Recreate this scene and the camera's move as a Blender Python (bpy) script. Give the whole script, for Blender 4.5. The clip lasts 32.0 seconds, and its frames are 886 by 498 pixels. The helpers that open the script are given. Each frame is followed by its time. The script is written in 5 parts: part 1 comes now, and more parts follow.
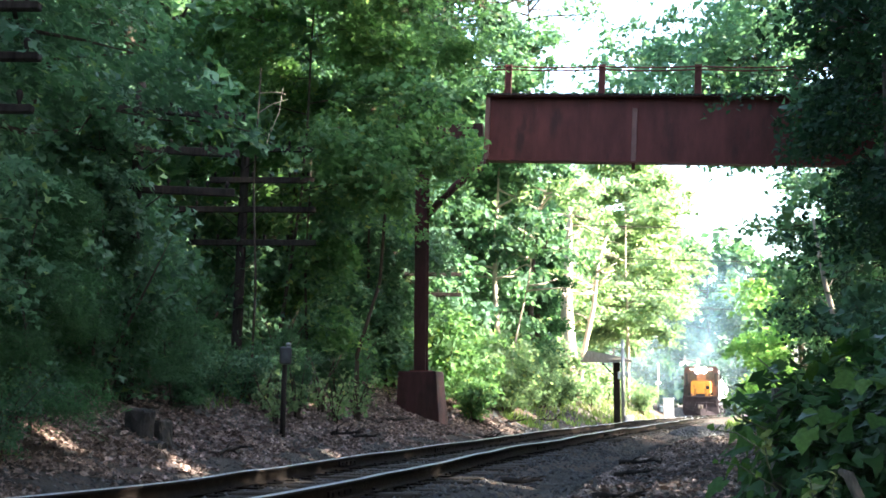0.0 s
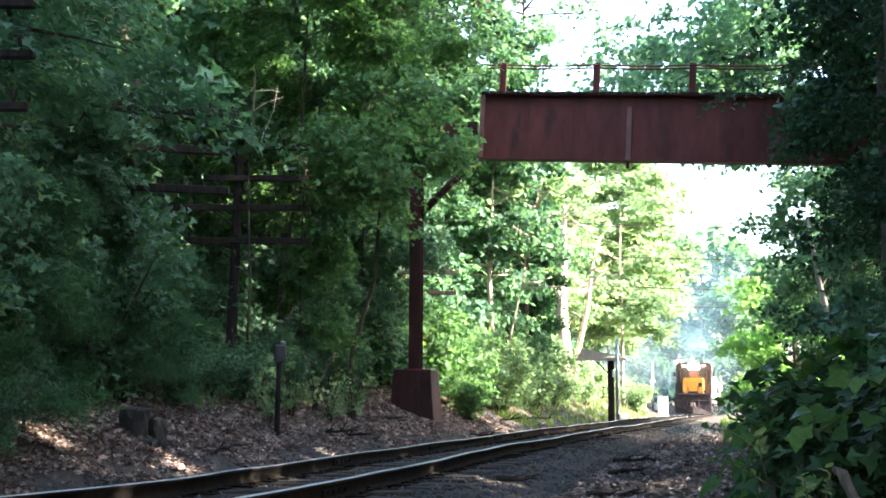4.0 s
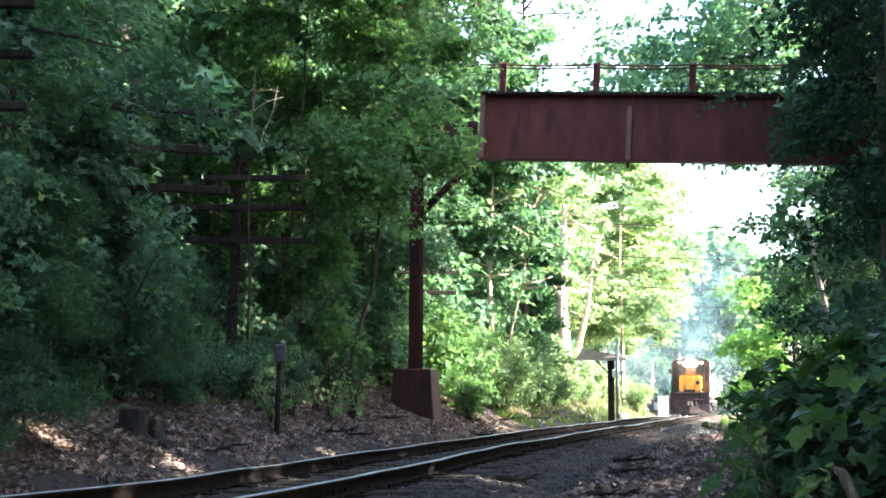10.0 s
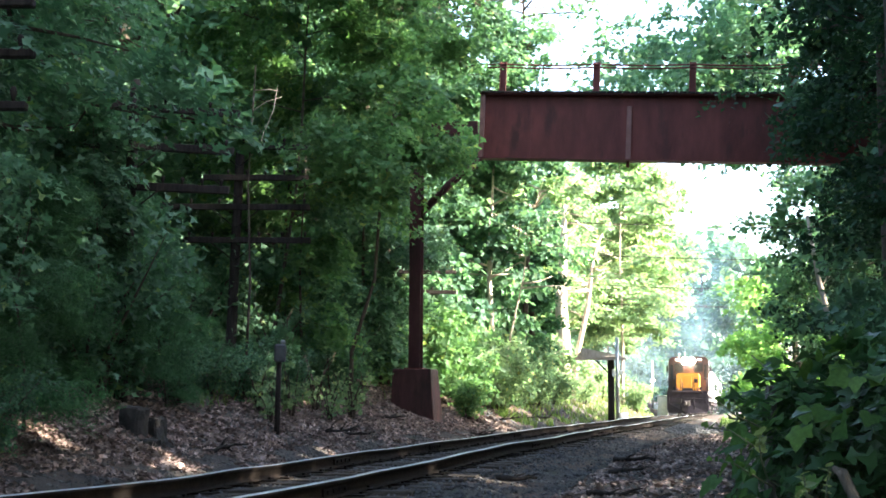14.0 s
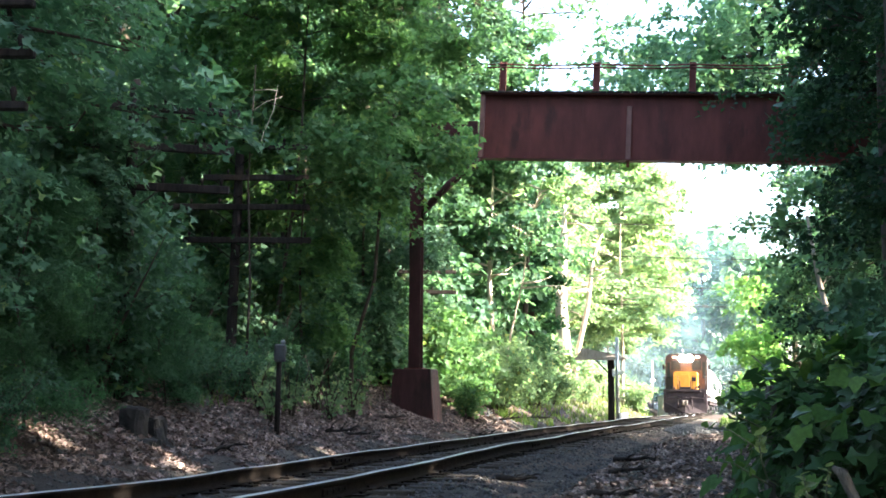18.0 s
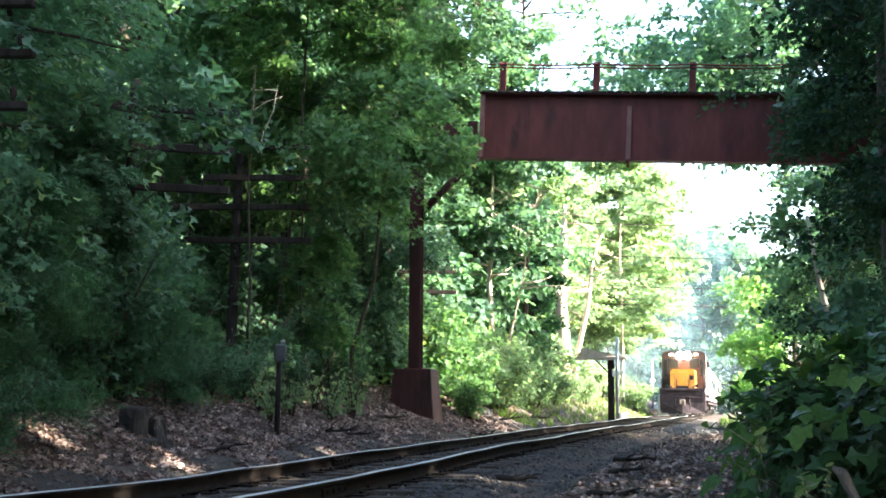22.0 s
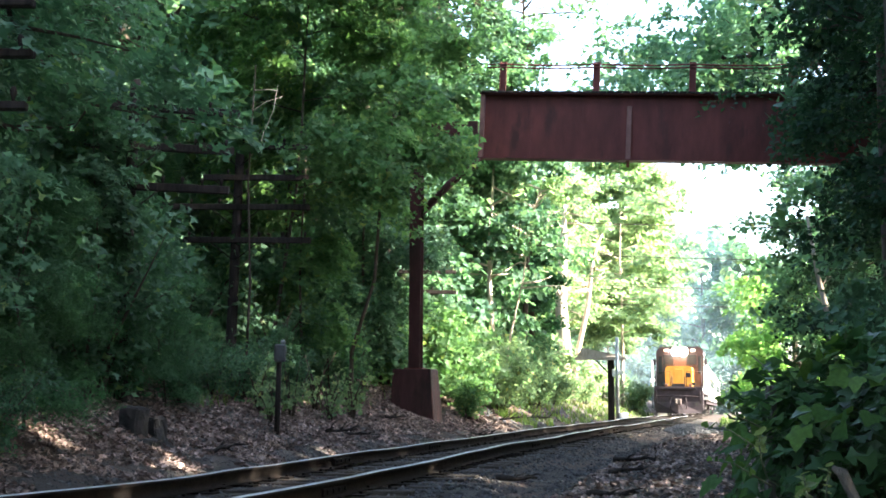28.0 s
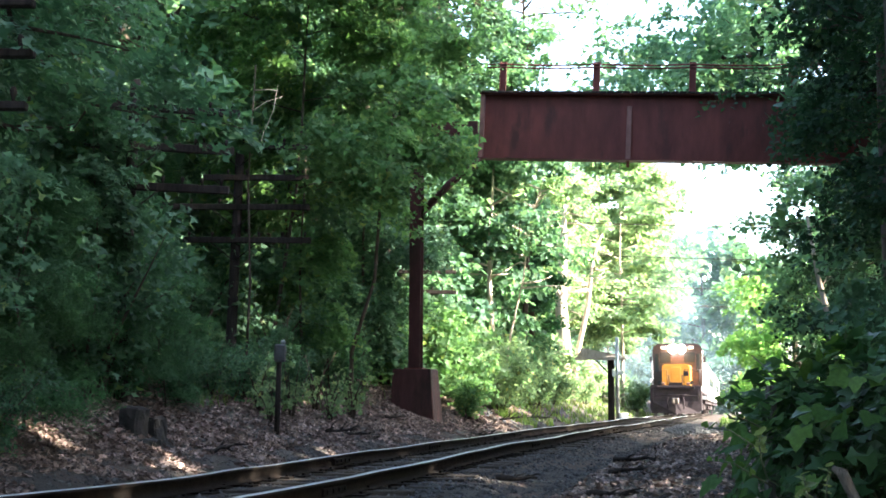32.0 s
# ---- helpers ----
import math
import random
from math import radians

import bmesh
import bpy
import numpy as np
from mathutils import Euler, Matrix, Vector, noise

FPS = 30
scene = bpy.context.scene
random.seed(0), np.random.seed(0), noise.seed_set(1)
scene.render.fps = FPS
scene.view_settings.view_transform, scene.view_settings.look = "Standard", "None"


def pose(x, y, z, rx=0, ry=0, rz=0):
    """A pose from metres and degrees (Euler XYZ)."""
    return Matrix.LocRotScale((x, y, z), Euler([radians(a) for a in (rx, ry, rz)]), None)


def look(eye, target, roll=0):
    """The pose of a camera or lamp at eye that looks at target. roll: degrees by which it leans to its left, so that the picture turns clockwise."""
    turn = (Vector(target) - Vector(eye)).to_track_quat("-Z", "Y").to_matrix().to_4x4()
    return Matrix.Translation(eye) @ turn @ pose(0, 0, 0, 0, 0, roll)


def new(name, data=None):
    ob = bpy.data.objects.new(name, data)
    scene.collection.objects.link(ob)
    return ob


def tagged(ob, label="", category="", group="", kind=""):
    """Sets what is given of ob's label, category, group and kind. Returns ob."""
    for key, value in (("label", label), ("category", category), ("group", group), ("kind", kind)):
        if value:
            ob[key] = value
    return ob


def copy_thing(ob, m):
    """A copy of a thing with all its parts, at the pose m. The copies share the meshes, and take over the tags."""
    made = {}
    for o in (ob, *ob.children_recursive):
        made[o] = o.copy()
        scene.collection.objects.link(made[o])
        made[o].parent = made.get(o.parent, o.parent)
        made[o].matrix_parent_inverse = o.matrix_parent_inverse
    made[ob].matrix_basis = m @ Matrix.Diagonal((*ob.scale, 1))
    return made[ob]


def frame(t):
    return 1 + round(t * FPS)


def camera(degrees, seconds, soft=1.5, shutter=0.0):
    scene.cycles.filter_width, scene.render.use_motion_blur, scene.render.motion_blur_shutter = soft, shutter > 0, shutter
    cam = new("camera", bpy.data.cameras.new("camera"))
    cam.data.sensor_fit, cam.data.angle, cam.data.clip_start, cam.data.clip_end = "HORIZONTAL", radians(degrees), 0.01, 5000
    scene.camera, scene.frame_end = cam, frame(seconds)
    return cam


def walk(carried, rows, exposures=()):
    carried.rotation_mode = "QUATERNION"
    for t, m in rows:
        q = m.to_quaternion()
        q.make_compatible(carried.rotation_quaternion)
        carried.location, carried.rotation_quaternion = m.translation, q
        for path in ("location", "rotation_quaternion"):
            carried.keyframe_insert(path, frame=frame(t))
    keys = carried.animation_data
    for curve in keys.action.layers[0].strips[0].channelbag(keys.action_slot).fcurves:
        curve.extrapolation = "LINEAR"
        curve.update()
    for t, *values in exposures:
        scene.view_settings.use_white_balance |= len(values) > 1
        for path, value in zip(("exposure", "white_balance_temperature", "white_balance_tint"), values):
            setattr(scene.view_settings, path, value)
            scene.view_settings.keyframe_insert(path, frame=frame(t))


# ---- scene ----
# Camera: stands low beside the track, pans slightly in the first two seconds, then holds still.
cam = camera(41.0, 32.0, soft=1.7)
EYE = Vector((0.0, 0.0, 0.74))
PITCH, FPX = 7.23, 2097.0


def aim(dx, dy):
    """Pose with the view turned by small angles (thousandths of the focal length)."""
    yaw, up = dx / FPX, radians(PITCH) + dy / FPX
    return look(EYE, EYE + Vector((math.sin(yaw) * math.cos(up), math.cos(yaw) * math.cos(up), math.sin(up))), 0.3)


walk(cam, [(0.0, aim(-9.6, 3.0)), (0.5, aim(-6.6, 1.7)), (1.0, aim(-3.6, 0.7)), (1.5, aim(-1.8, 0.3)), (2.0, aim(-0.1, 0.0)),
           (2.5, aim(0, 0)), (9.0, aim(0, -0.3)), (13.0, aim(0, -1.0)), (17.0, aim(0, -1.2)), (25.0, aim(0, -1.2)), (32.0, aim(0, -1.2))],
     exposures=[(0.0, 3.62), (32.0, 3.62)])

# World and sun: a low sun from the right of the track, pale hazy sky.
SUN_DIR = Vector((0.83, -0.19, 0.50)).normalized()
world = bpy.data.worlds.new("sky")
scene.world = world
world.use_nodes = True
wn = world.node_tree
sky = wn.nodes.new("ShaderNodeTexSky")
sky.sky_type, sky.sun_disc = "NISHITA", False
sky.sun_elevation = math.asin(SUN_DIR.z)
sky.sun_rotation = math.atan2(SUN_DIR.x, SUN_DIR.y)
sky.air_density, sky.dust_density, sky.ozone_density = 1.0, 3.0, 1.0
wn.nodes["Background"].inputs["Strength"].default_value = 0.15
wn.links.new(sky.outputs[0], wn.nodes["Background"].inputs["Color"])
sun_data = bpy.data.lights.new("sun", "SUN")
sun_data.energy, sun_data.angle, sun_data.color = 5.0, radians(0.6), (1.0, 0.90, 0.76)
sun = new("sun", sun_data)
sun.matrix_world = look(SUN_DIR * 50, (0, 0, 0))


# ---- materials ----
def material(name, c1, c2, scale=6.0, rough=0.8, bump=0.3, fine=60.0, metal=0.0, stain=None, vary=0.0, island=False, spec=0.5, stretch=(1, 1, 1), bump_dist=0.02, stain_scale=1.3, stain_at=0.55):
    m = bpy.data.materials.new(name)
    m.use_nodes = True
    nt = m.node_tree
    n, l = nt.nodes, nt.links
    bsdf = n["Principled BSDF"]
    bsdf.inputs["Roughness"].default_value = rough
    bsdf.inputs["Metallic"].default_value = metal
    bsdf.inputs["Specular IOR Level"].default_value = spec
    tc = n.new("ShaderNodeTexCoord")
    mp = n.new("ShaderNodeMapping")
    mp.inputs["Scale"].default_value = stretch
    l.new(tc.outputs["Object"], mp.inputs["Vector"])

    def tex(s, detail=5.0):
        t = n.new("ShaderNodeTexNoise")
        t.inputs["Scale"].default_value, t.inputs["Detail"].default_value, t.inputs["Roughness"].default_value = s, detail, 0.62
        l.new(mp.outputs[0], t.inputs["Vector"])
        return t

    big, small = tex(scale), tex(fine)
    mix = n.new("ShaderNodeMix")
    mix.data_type = "RGBA"
    mix.inputs["A"].default_value, mix.inputs["B"].default_value = (*c1, 1), (*c2, 1)
    add = n.new("ShaderNodeMath")
    add.operation = "MULTIPLY_ADD"
    add.inputs[1].default_value = 0.45
    l.new(small.outputs["Fac"], add.inputs[0])
    half = n.new("ShaderNodeMapRange")
    half.inputs["From Min"].default_value, half.inputs["From Max"].default_value = 0.32, 0.68
    half.inputs["To Min"].default_value, half.inputs["To Max"].default_value = -0.22, 0.78
    l.new(big.outputs["Fac"], half.inputs["Value"])
    l.new(half.outputs[0], add.inputs[2])
    l.new(add.outputs[0], mix.inputs["Factor"])
    colour = mix.outputs["Result"]
    if stain:
        st = tex(stain_scale, 6.0)
        ramp = n.new("ShaderNodeMapRange")
        ramp.inputs["From Min"].default_value, ramp.inputs["From Max"].default_value = stain_at, stain_at + 0.12
        l.new(st.outputs["Fac"], ramp.inputs["Value"])
        mx = n.new("ShaderNodeMix")
        mx.data_type = "RGBA"
        mx.inputs["B"].default_value = (*stain, 1)
        l.new(ramp.outputs[0], mx.inputs["Factor"])
        l.new(colour, mx.inputs["A"])
        colour = mx.outputs["Result"]
    if vary:
        rnd = n.new("ShaderNodeNewGeometry").outputs["Random Per Island"] if island else n.new("ShaderNodeObjectInfo").outputs["Random"]
        vr = n.new("ShaderNodeMapRange")
        vr.inputs["To Min"].default_value, vr.inputs["To Max"].default_value = 1 - vary, 1 + vary
        l.new(rnd, vr.inputs["Value"])
        hs = n.new("ShaderNodeHueSaturation")
        l.new(vr.outputs[0], hs.inputs["Value"])
        l.new(colour, hs.inputs["Color"])
        colour = hs.outputs[0]
    l.new(colour, bsdf.inputs["Base Color"])
    if bump:
        bp = n.new("ShaderNodeBump")
        bp.inputs["Strength"].default_value, bp.inputs["Distance"].default_value = bump, bump_dist
        l.new(small.outputs["Fac"], bp.inputs["Height"])
        l.new(bp.outputs[0], bsdf.inputs["Normal"])
    return m


def leaf_material(name, c1, c2, c3=None, through_light=0.4, rough=0.5, spec=0.4):
    """Leaves: each one its own green, gloss on top, light glowing through."""
    m = bpy.data.materials.new(name)
    m.use_nodes = True
    n, l = m.node_tree.nodes, m.node_tree.links
    bsdf = n["Principled BSDF"]
    bsdf.inputs["Roughness"].default_value = rough
    bsdf.inputs["Specular IOR Level"].default_value = spec
    geo = n.new("ShaderNodeNewGeometry")
    ramp = n.new("ShaderNodeValToRGB")
    ramp.color_ramp.elements[0].color, ramp.color_ramp.elements[1].color = (*c1, 1), (*c2, 1)
    if c3:
        e = ramp.color_ramp.elements.new(0.95)
        e.color = (*c2, 1)
        ramp.color_ramp.elements[-1].color = (*c3, 1)
    l.new(geo.outputs["Random Per Island"], ramp.inputs[0])
    tc = n.new("ShaderNodeTexCoord")
    nz = n.new("ShaderNodeTexNoise")
    nz.inputs["Scale"].default_value = 0.7
    l.new(tc.outputs["Object"], nz.inputs["Vector"])
    vr = n.new("ShaderNodeMapRange")
    vr.inputs["From Min"].default_value, vr.inputs["From Max"].default_value = 0.3, 0.7
    vr.inputs["To Min"].default_value, vr.inputs["To Max"].default_value = 0.7, 1.3
    l.new(nz.outputs["Fac"], vr.inputs["Value"])
    hs = n.new("ShaderNodeHueSaturation")
    l.new(vr.outputs[0], hs.inputs["Value"])
    l.new(ramp.outputs[0], hs.inputs["Color"])
    l.new(hs.outputs[0], bsdf.inputs["Base Color"])
    tr = n.new("ShaderNodeBsdfTranslucent")
    warm = n.new("ShaderNodeMix")
    warm.data_type, warm.blend_type = "RGBA", "MULTIPLY"
    warm.inputs["Factor"].default_value = 1.0
    warm.inputs["B"].default_value = (1.62, 1.7, 1.0, 1)
    l.new(hs.outputs[0], warm.inputs["A"])
    l.new(warm.outputs["Result"], tr.inputs["Color"])
    mix = n.new("ShaderNodeMixShader")
    mix.inputs[0].default_value = through_light
    l.new(bsdf.outputs[0], mix.inputs[1])
    l.new(tr.outputs[0], mix.inputs[2])
    l.new(mix.outputs[0], n["Material Output"].inputs["Surface"])
    return m


def glow_material(name, colour, strength):
    m = bpy.data.materials.new(name)
    m.use_nodes = True
    b = m.node_tree.nodes["Principled BSDF"]
    b.inputs["Base Color"].default_value = (*colour, 1)
    b.inputs["Emission Color"].default_value = (*colour, 1)
    b.inputs["Emission Strength"].default_value = strength
    return m


M_RUST = material("oxide_red_steel", (0.062, 0.015, 0.012), (0.115, 0.030, 0.023), 1.6, 0.7, 0.25, 30, stain=(0.046, 0.015, 0.012), stain_at=0.56, stretch=(1.4, 1.4, 0.4), spec=0.25)
# Darker, blotched version of the red steel.
M_RUST_DARK = material("dark_red_steel", (0.030, 0.0125, 0.0125), (0.066, 0.025, 0.024), 2.2, 0.75, 0.3, 30, stain=(0.022, 0.012, 0.010), stain_at=0.5, stretch=(1.4, 1.4, 0.4), spec=0.2)
M_RUST_PALE = material("worn_red_steel", (0.10, 0.040, 0.030), (0.16, 0.075, 0.058), 3, 0.7, 0.3, 50)
M_RAILTOP = material("polished_rail_head", (0.30, 0.29, 0.28), (0.46, 0.45, 0.43), 4, 0.42, 0.15, 80, metal=0.85, stain=(0.16, 0.12, 0.10), stain_scale=2.5, stain_at=0.56)
# Much blacker than rust: the shade on the rail sides is coloured in.
M_RAILSIDE = material("shaded_rusty_rail_web", (0.005, 0.0045, 0.0043), (0.015, 0.0115, 0.0095), 8, 0.95, 0.4, 70, spec=0.05)
M_TIE = material("weathered_tie_wood", (0.02, 0.017, 0.015), (0.06, 0.051, 0.043), 5, 0.9, 0.6, 50, vary=0.35, stretch=(1, 6, 6), spec=0.1)
M_STONE = material("ballast_stone", (0.034, 0.034, 0.037), (0.085, 0.082, 0.08), 9, 0.9, 0.4, 60, vary=0.4, island=True, spec=0.1)
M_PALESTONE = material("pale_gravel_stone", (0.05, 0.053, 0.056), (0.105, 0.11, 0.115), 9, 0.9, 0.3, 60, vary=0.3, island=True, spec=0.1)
M_DEADLEAF = material("dry_fallen_leaf", (0.074, 0.055, 0.049), (0.28, 0.215, 0.19), 3, 0.8, 0.2, 40, vary=0.6, island=True, spec=0.1)
M_GROUND = material("dark_gravelly_soil", (0.026, 0.023, 0.022), (0.062, 0.056, 0.05), 1.6, 0.95, 0.8, 26, stain=(0.075, 0.052, 0.04), stain_scale=0.45, stain_at=0.47, bump_dist=0.05, spec=0.1)
M_POLE = material("weathered_pole_wood", (0.012, 0.010, 0.0095), (0.036, 0.030, 0.027), 4, 0.9, 0.5, 40, stretch=(5, 5, 0.6), spec=0.1)
M_BARK = material("tree_bark", (0.03, 0.024, 0.019), (0.085, 0.068, 0.055), 5, 0.95, 0.8, 30, stretch=(3, 3, 0.7), spec=0.1)
M_PALEBARK = material("bare_pale_trunk", (0.30, 0.25, 0.20), (0.48, 0.42, 0.35), 5, 0.9, 0.6, 30, stretch=(3, 3, 0.6), spec=0.1)
M_CONCRETE = material("old_concrete", (0.017, 0.017, 0.018), (0.055, 0.053, 0.052), 3, 0.9, 0.6, 30, stain=(0.04, 0.04, 0.03), stain_scale=4.0, spec=0.1)
M_LEAF_DARK = leaf_material("shade_leaf", (0.030, 0.078, 0.050), (0.068, 0.142, 0.088), (0.12, 0.19, 0.07), 0.36, 0.6, 0.2)
# Darkened well below real leaf green: deep shade is put into the colour.
M_LEAF_SHADED = leaf_material("shade_darkened_leaf", (0.012, 0.034, 0.020), (0.030, 0.066, 0.036), (0.07, 0.11, 0.04), 0.3, 0.65, 0.12)
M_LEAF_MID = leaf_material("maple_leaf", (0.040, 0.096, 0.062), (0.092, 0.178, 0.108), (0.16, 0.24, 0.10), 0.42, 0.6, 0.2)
# Next two greens are paled to carry sunlight and distant haze in the colour.
M_LEAF_SUN = leaf_material("sun_paled_leaf", (0.092, 0.155, 0.106), (0.183, 0.255, 0.172), (0.28, 0.30, 0.14), 0.68, 0.6, 0.15)
M_LEAF_LIGHT = leaf_material("paled_maple_leaf", (0.052, 0.12, 0.084), (0.112, 0.208, 0.140), (0.19, 0.25, 0.12), 0.52, 0.6, 0.2)
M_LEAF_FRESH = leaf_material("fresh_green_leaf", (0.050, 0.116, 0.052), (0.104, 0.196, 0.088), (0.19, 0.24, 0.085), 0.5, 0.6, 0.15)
# Lime leaves pale enough to look lit on their self-shaded side.
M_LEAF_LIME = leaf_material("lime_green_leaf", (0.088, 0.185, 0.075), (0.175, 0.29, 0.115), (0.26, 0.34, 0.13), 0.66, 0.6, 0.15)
M_LEAF_PINE = leaf_material("needle_tuft", (0.022, 0.066, 0.032), (0.056, 0.128, 0.060), None, 0.3, 0.75, 0.1)
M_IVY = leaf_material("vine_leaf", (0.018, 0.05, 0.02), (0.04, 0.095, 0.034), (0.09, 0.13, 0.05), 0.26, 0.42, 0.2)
M_GRASS = leaf_material("grass_blade", (0.06, 0.12, 0.03), (0.13, 0.19, 0.05), (0.25, 0.21, 0.10), 0.35)


# ---- mesh helpers ----
def fast_mesh(name, V, F):
    V, F = np.asarray(V, dtype=np.float32), np.asarray(F, dtype=np.int32)
    me = bpy.data.meshes.new(name)
    k, m = F.shape[1], len(F)
    me.vertices.add(len(V))
    me.vertices.foreach_set("co", V.ravel())
    me.loops.add(m * k)
    me.loops.foreach_set("vertex_index", F.ravel())
    me.polygons.add(m)
    me.polygons.foreach_set("loop_start", np.arange(0, m * k, k, dtype=np.int32))
    me.update(calc_edges=True)
    return me


def part(name, bm, mat, parent=None, label=""):
    """Links a bmesh (or mesh) as one object, under a parent if given."""
    if isinstance(bm, bmesh.types.BMesh):
        me = bpy.data.meshes.new(name)
        bmesh.ops.recalc_face_normals(bm, faces=bm.faces)
        bm.to_mesh(me)
        bm.free()
    else:
        me = bm
    if not me.materials:
        me.materials.append(mat)
    ob = new(name, me)
    ob.parent = parent
    if label:
        ob["label"] = label
    return ob


def root(name, m, label, category, group="", kind=""):
    e = new(name)
    e.empty_display_size = 0.2
    e.matrix_basis = m
    return tagged(e, label, category, group, kind)


def box(bm, x0, x1, y0, y1, z0, z1, bevel=0.0, m=None):
    made = bmesh.ops.create_cube(bm, size=1.0)["verts"]
    bmesh.ops.scale(bm, vec=(x1 - x0, y1 - y0, z1 - z0), verts=made)
    bmesh.ops.translate(bm, vec=((x0 + x1) / 2, (y0 + y1) / 2, (z0 + z1) / 2), verts=made)
    if m is not None:
        bmesh.ops.transform(bm, matrix=m, verts=made)
    if bevel:
        edges = list({e for v in made for e in v.link_edges})
        bmesh.ops.bevel(bm, geom=edges, offset=bevel, segments=1, affect="EDGES")
    return bm


def boxes(*dims, bevel=0.0):
    bm = bmesh.new()
    for d in dims:
        box(bm, *d, bevel=bevel)
    return bm


def tube_data(points, radii, sides=6, caps=True):
    """Vertices and triangles of a tube along points."""
    P = [Vector(p) for p in points]
    V, F = [], []
    prev = None
    for i, p in enumerate(P):
        d = (P[min(i + 1, len(P) - 1)] - P[max(i - 1, 0)]).normalized()
        if prev is None:
            prev = d.orthogonal().normalized()
        u = (prev - d * prev.dot(d)).normalized()
        prev = u
        w = d.cross(u)
        for k in range(sides):
            a = 2 * math.pi * k / sides
            V.append(p + (u * math.cos(a) + w * math.sin(a)) * radii[i])
    for i in range(len(P) - 1):
        for k in range(sides):
            a, b = i * sides + k, i * sides + (k + 1) % sides
            c, d = a + sides, b + sides
            F += [(a, b, d), (a, d, c)]
    if caps:
        for k in range(1, sides - 1):
            F.append((0, k + 1, k))
            o = (len(P) - 1) * sides
            F.append((o, o + k, o + k + 1))
    return V, F


def tubes(list_of):
    """One mesh out of several tubes (points, radii, sides)."""
    V, F = [], []
    for pts, rad, sides in list_of:
        v, f = tube_data(pts, rad, sides)
        o = len(V)
        V += v
        F += [(a + o, b + o, c + o) for a, b, c in f]
    me = fast_mesh("tube", [tuple(v) for v in V], F)
    return me


def smooth(ob):
    ob.data.polygons.foreach_set("use_smooth", [True] * len(ob.data.polygons))
    return ob


# ---- the lie of the land ----
_TY = np.array([-60.0, -5.0, 10.25, 15.06, 21.2, 30.4, 47.0, 72.0, 100.0, 160.0, 420.0])
_TX = np.array([-18.4, -5.45, -1.87, -0.84, 0.72, 3.2, 8.2, 14.08, 20.98, 36.0, 100.0])
_GY = np.arange(-60.0, 420.0, 0.5)
_GX = np.interp(_GY, _TY, _TX)
_k = np.exp(-0.5 * (np.arange(-16, 17) / 6.0) ** 2)
_GX = np.convolve(np.pad(_GX, 16, mode="reflect", reflect_type="odd"), _k / _k.sum(), mode="valid")


def track_x(y):
    return np.interp(y, _GY, _GX)


def track_z(y):
    """Height of the rail head: level, then falling gently away."""
    y = np.asarray(y, dtype=float)
    return -0.0092 * np.maximum(y - 50.0, 0.0)


def side_of(x, y):
    """Signed distance from the track's centre line, positive to the right."""
    return (np.asarray(x) - track_x(y)) * 0.967


def lump(x, y, s, seed=0.0):
    x, y = np.asarray(x, dtype=float) / s, np.asarray(y, dtype=float) / s
    return (np.sin(1.7 * x + 0.6 * y + seed) + np.sin(-0.8 * x + 1.9 * y + 2.1 * seed + 1.0) + np.sin(2.9 * x - 2.3 * y + 0.7 * seed)) / 3.0


_SX = [-400, -40, -14, -7, -5.2, -3.6, -2.5, -1.9, -1.35, 0, 1.35, 2.0, 3.2, 5.0, 9.0, 14, 40, 400]
_SZ = [14, 6.5, 3.0, 1.35, 0.95, 0.35, -0.12, -0.32, -0.20, -0.20, -0.20, -0.30, -0.34, -0.30, -0.1, 0.4, 3.0, 10]


def ground_z(x, y):
    s = side_of(x, y)
    z = np.interp(s, _SX, _SZ)
    away = np.clip((np.abs(s) - 1.5) / 2.0, 0, 1)
    z = z + away * (0.07 * lump(x, y, 1.1) + 0.04 * lump(x, y, 0.35, 2.0)) + np.clip((np.abs(s) - 12) / 20, 0, 1) * 0.8 * lump(x, y, 9, 1.0)
    return z + track_z(y)


def gz(x, y):
    return float(ground_z(x, y))


ys = np.concatenate([np.arange(-60, 4, 4.0), np.arange(4, 45, 0.3), np.arange(45, 110, 1.0), np.arange(110, 420, 12.0), np.array([500, 700, 1000, 1500, 2200.0])])
ss = np.concatenate([-np.array([1800, 900, 500, 250, 120, 70, 40, 28, 20.0]), np.arange(-15, 15.01, 0.3), np.array([20, 28, 40, 70, 120, 250, 500, 900, 1800.0])])
SS, YY = np.meshgrid(ss, ys)
XX = SS / 0.967 + track_x(YY)
ZZ = ground_z(XX, YY)
nx = len(ss)
idx = np.arange(len(ys) * nx).reshape(len(ys), nx)
quads = np.stack([idx[:-1, :-1], idx[:-1, 1:], idx[1:, 1:], idx[1:, :-1]], -1).reshape(-1, 4)
ground = part("ground", fast_mesh("ground", np.stack([XX, YY, ZZ], -1).reshape(-1, 3), quads), M_GROUND)
tagged(smooth(ground), "dark gravelly soil strewn with brown leaf litter, rising to a wooded bank", "ground", kind="structure")


# ---- leaves, trees and shrubs ----
LEAF_FAR = (np.array([(0, -0.5, 0), (0.36, 0.0, 0.10), (0, 0.55, -0.06), (-0.36, 0.0, 0.10)]), np.array([(0, 1, 2), (0, 2, 3)]))
LEAF_LOBED = (np.array([(0, -0.45, 0), (0.52, -0.12, 0.12), (0.17, 0.05, 0.03), (0, 0.58, -0.12), (-0.17, 0.05, 0.03), (-0.52, -0.12, 0.12)]),
              np.array([(0, 1, 2), (0, 2, 3), (0, 3, 4), (0, 4, 5)]))
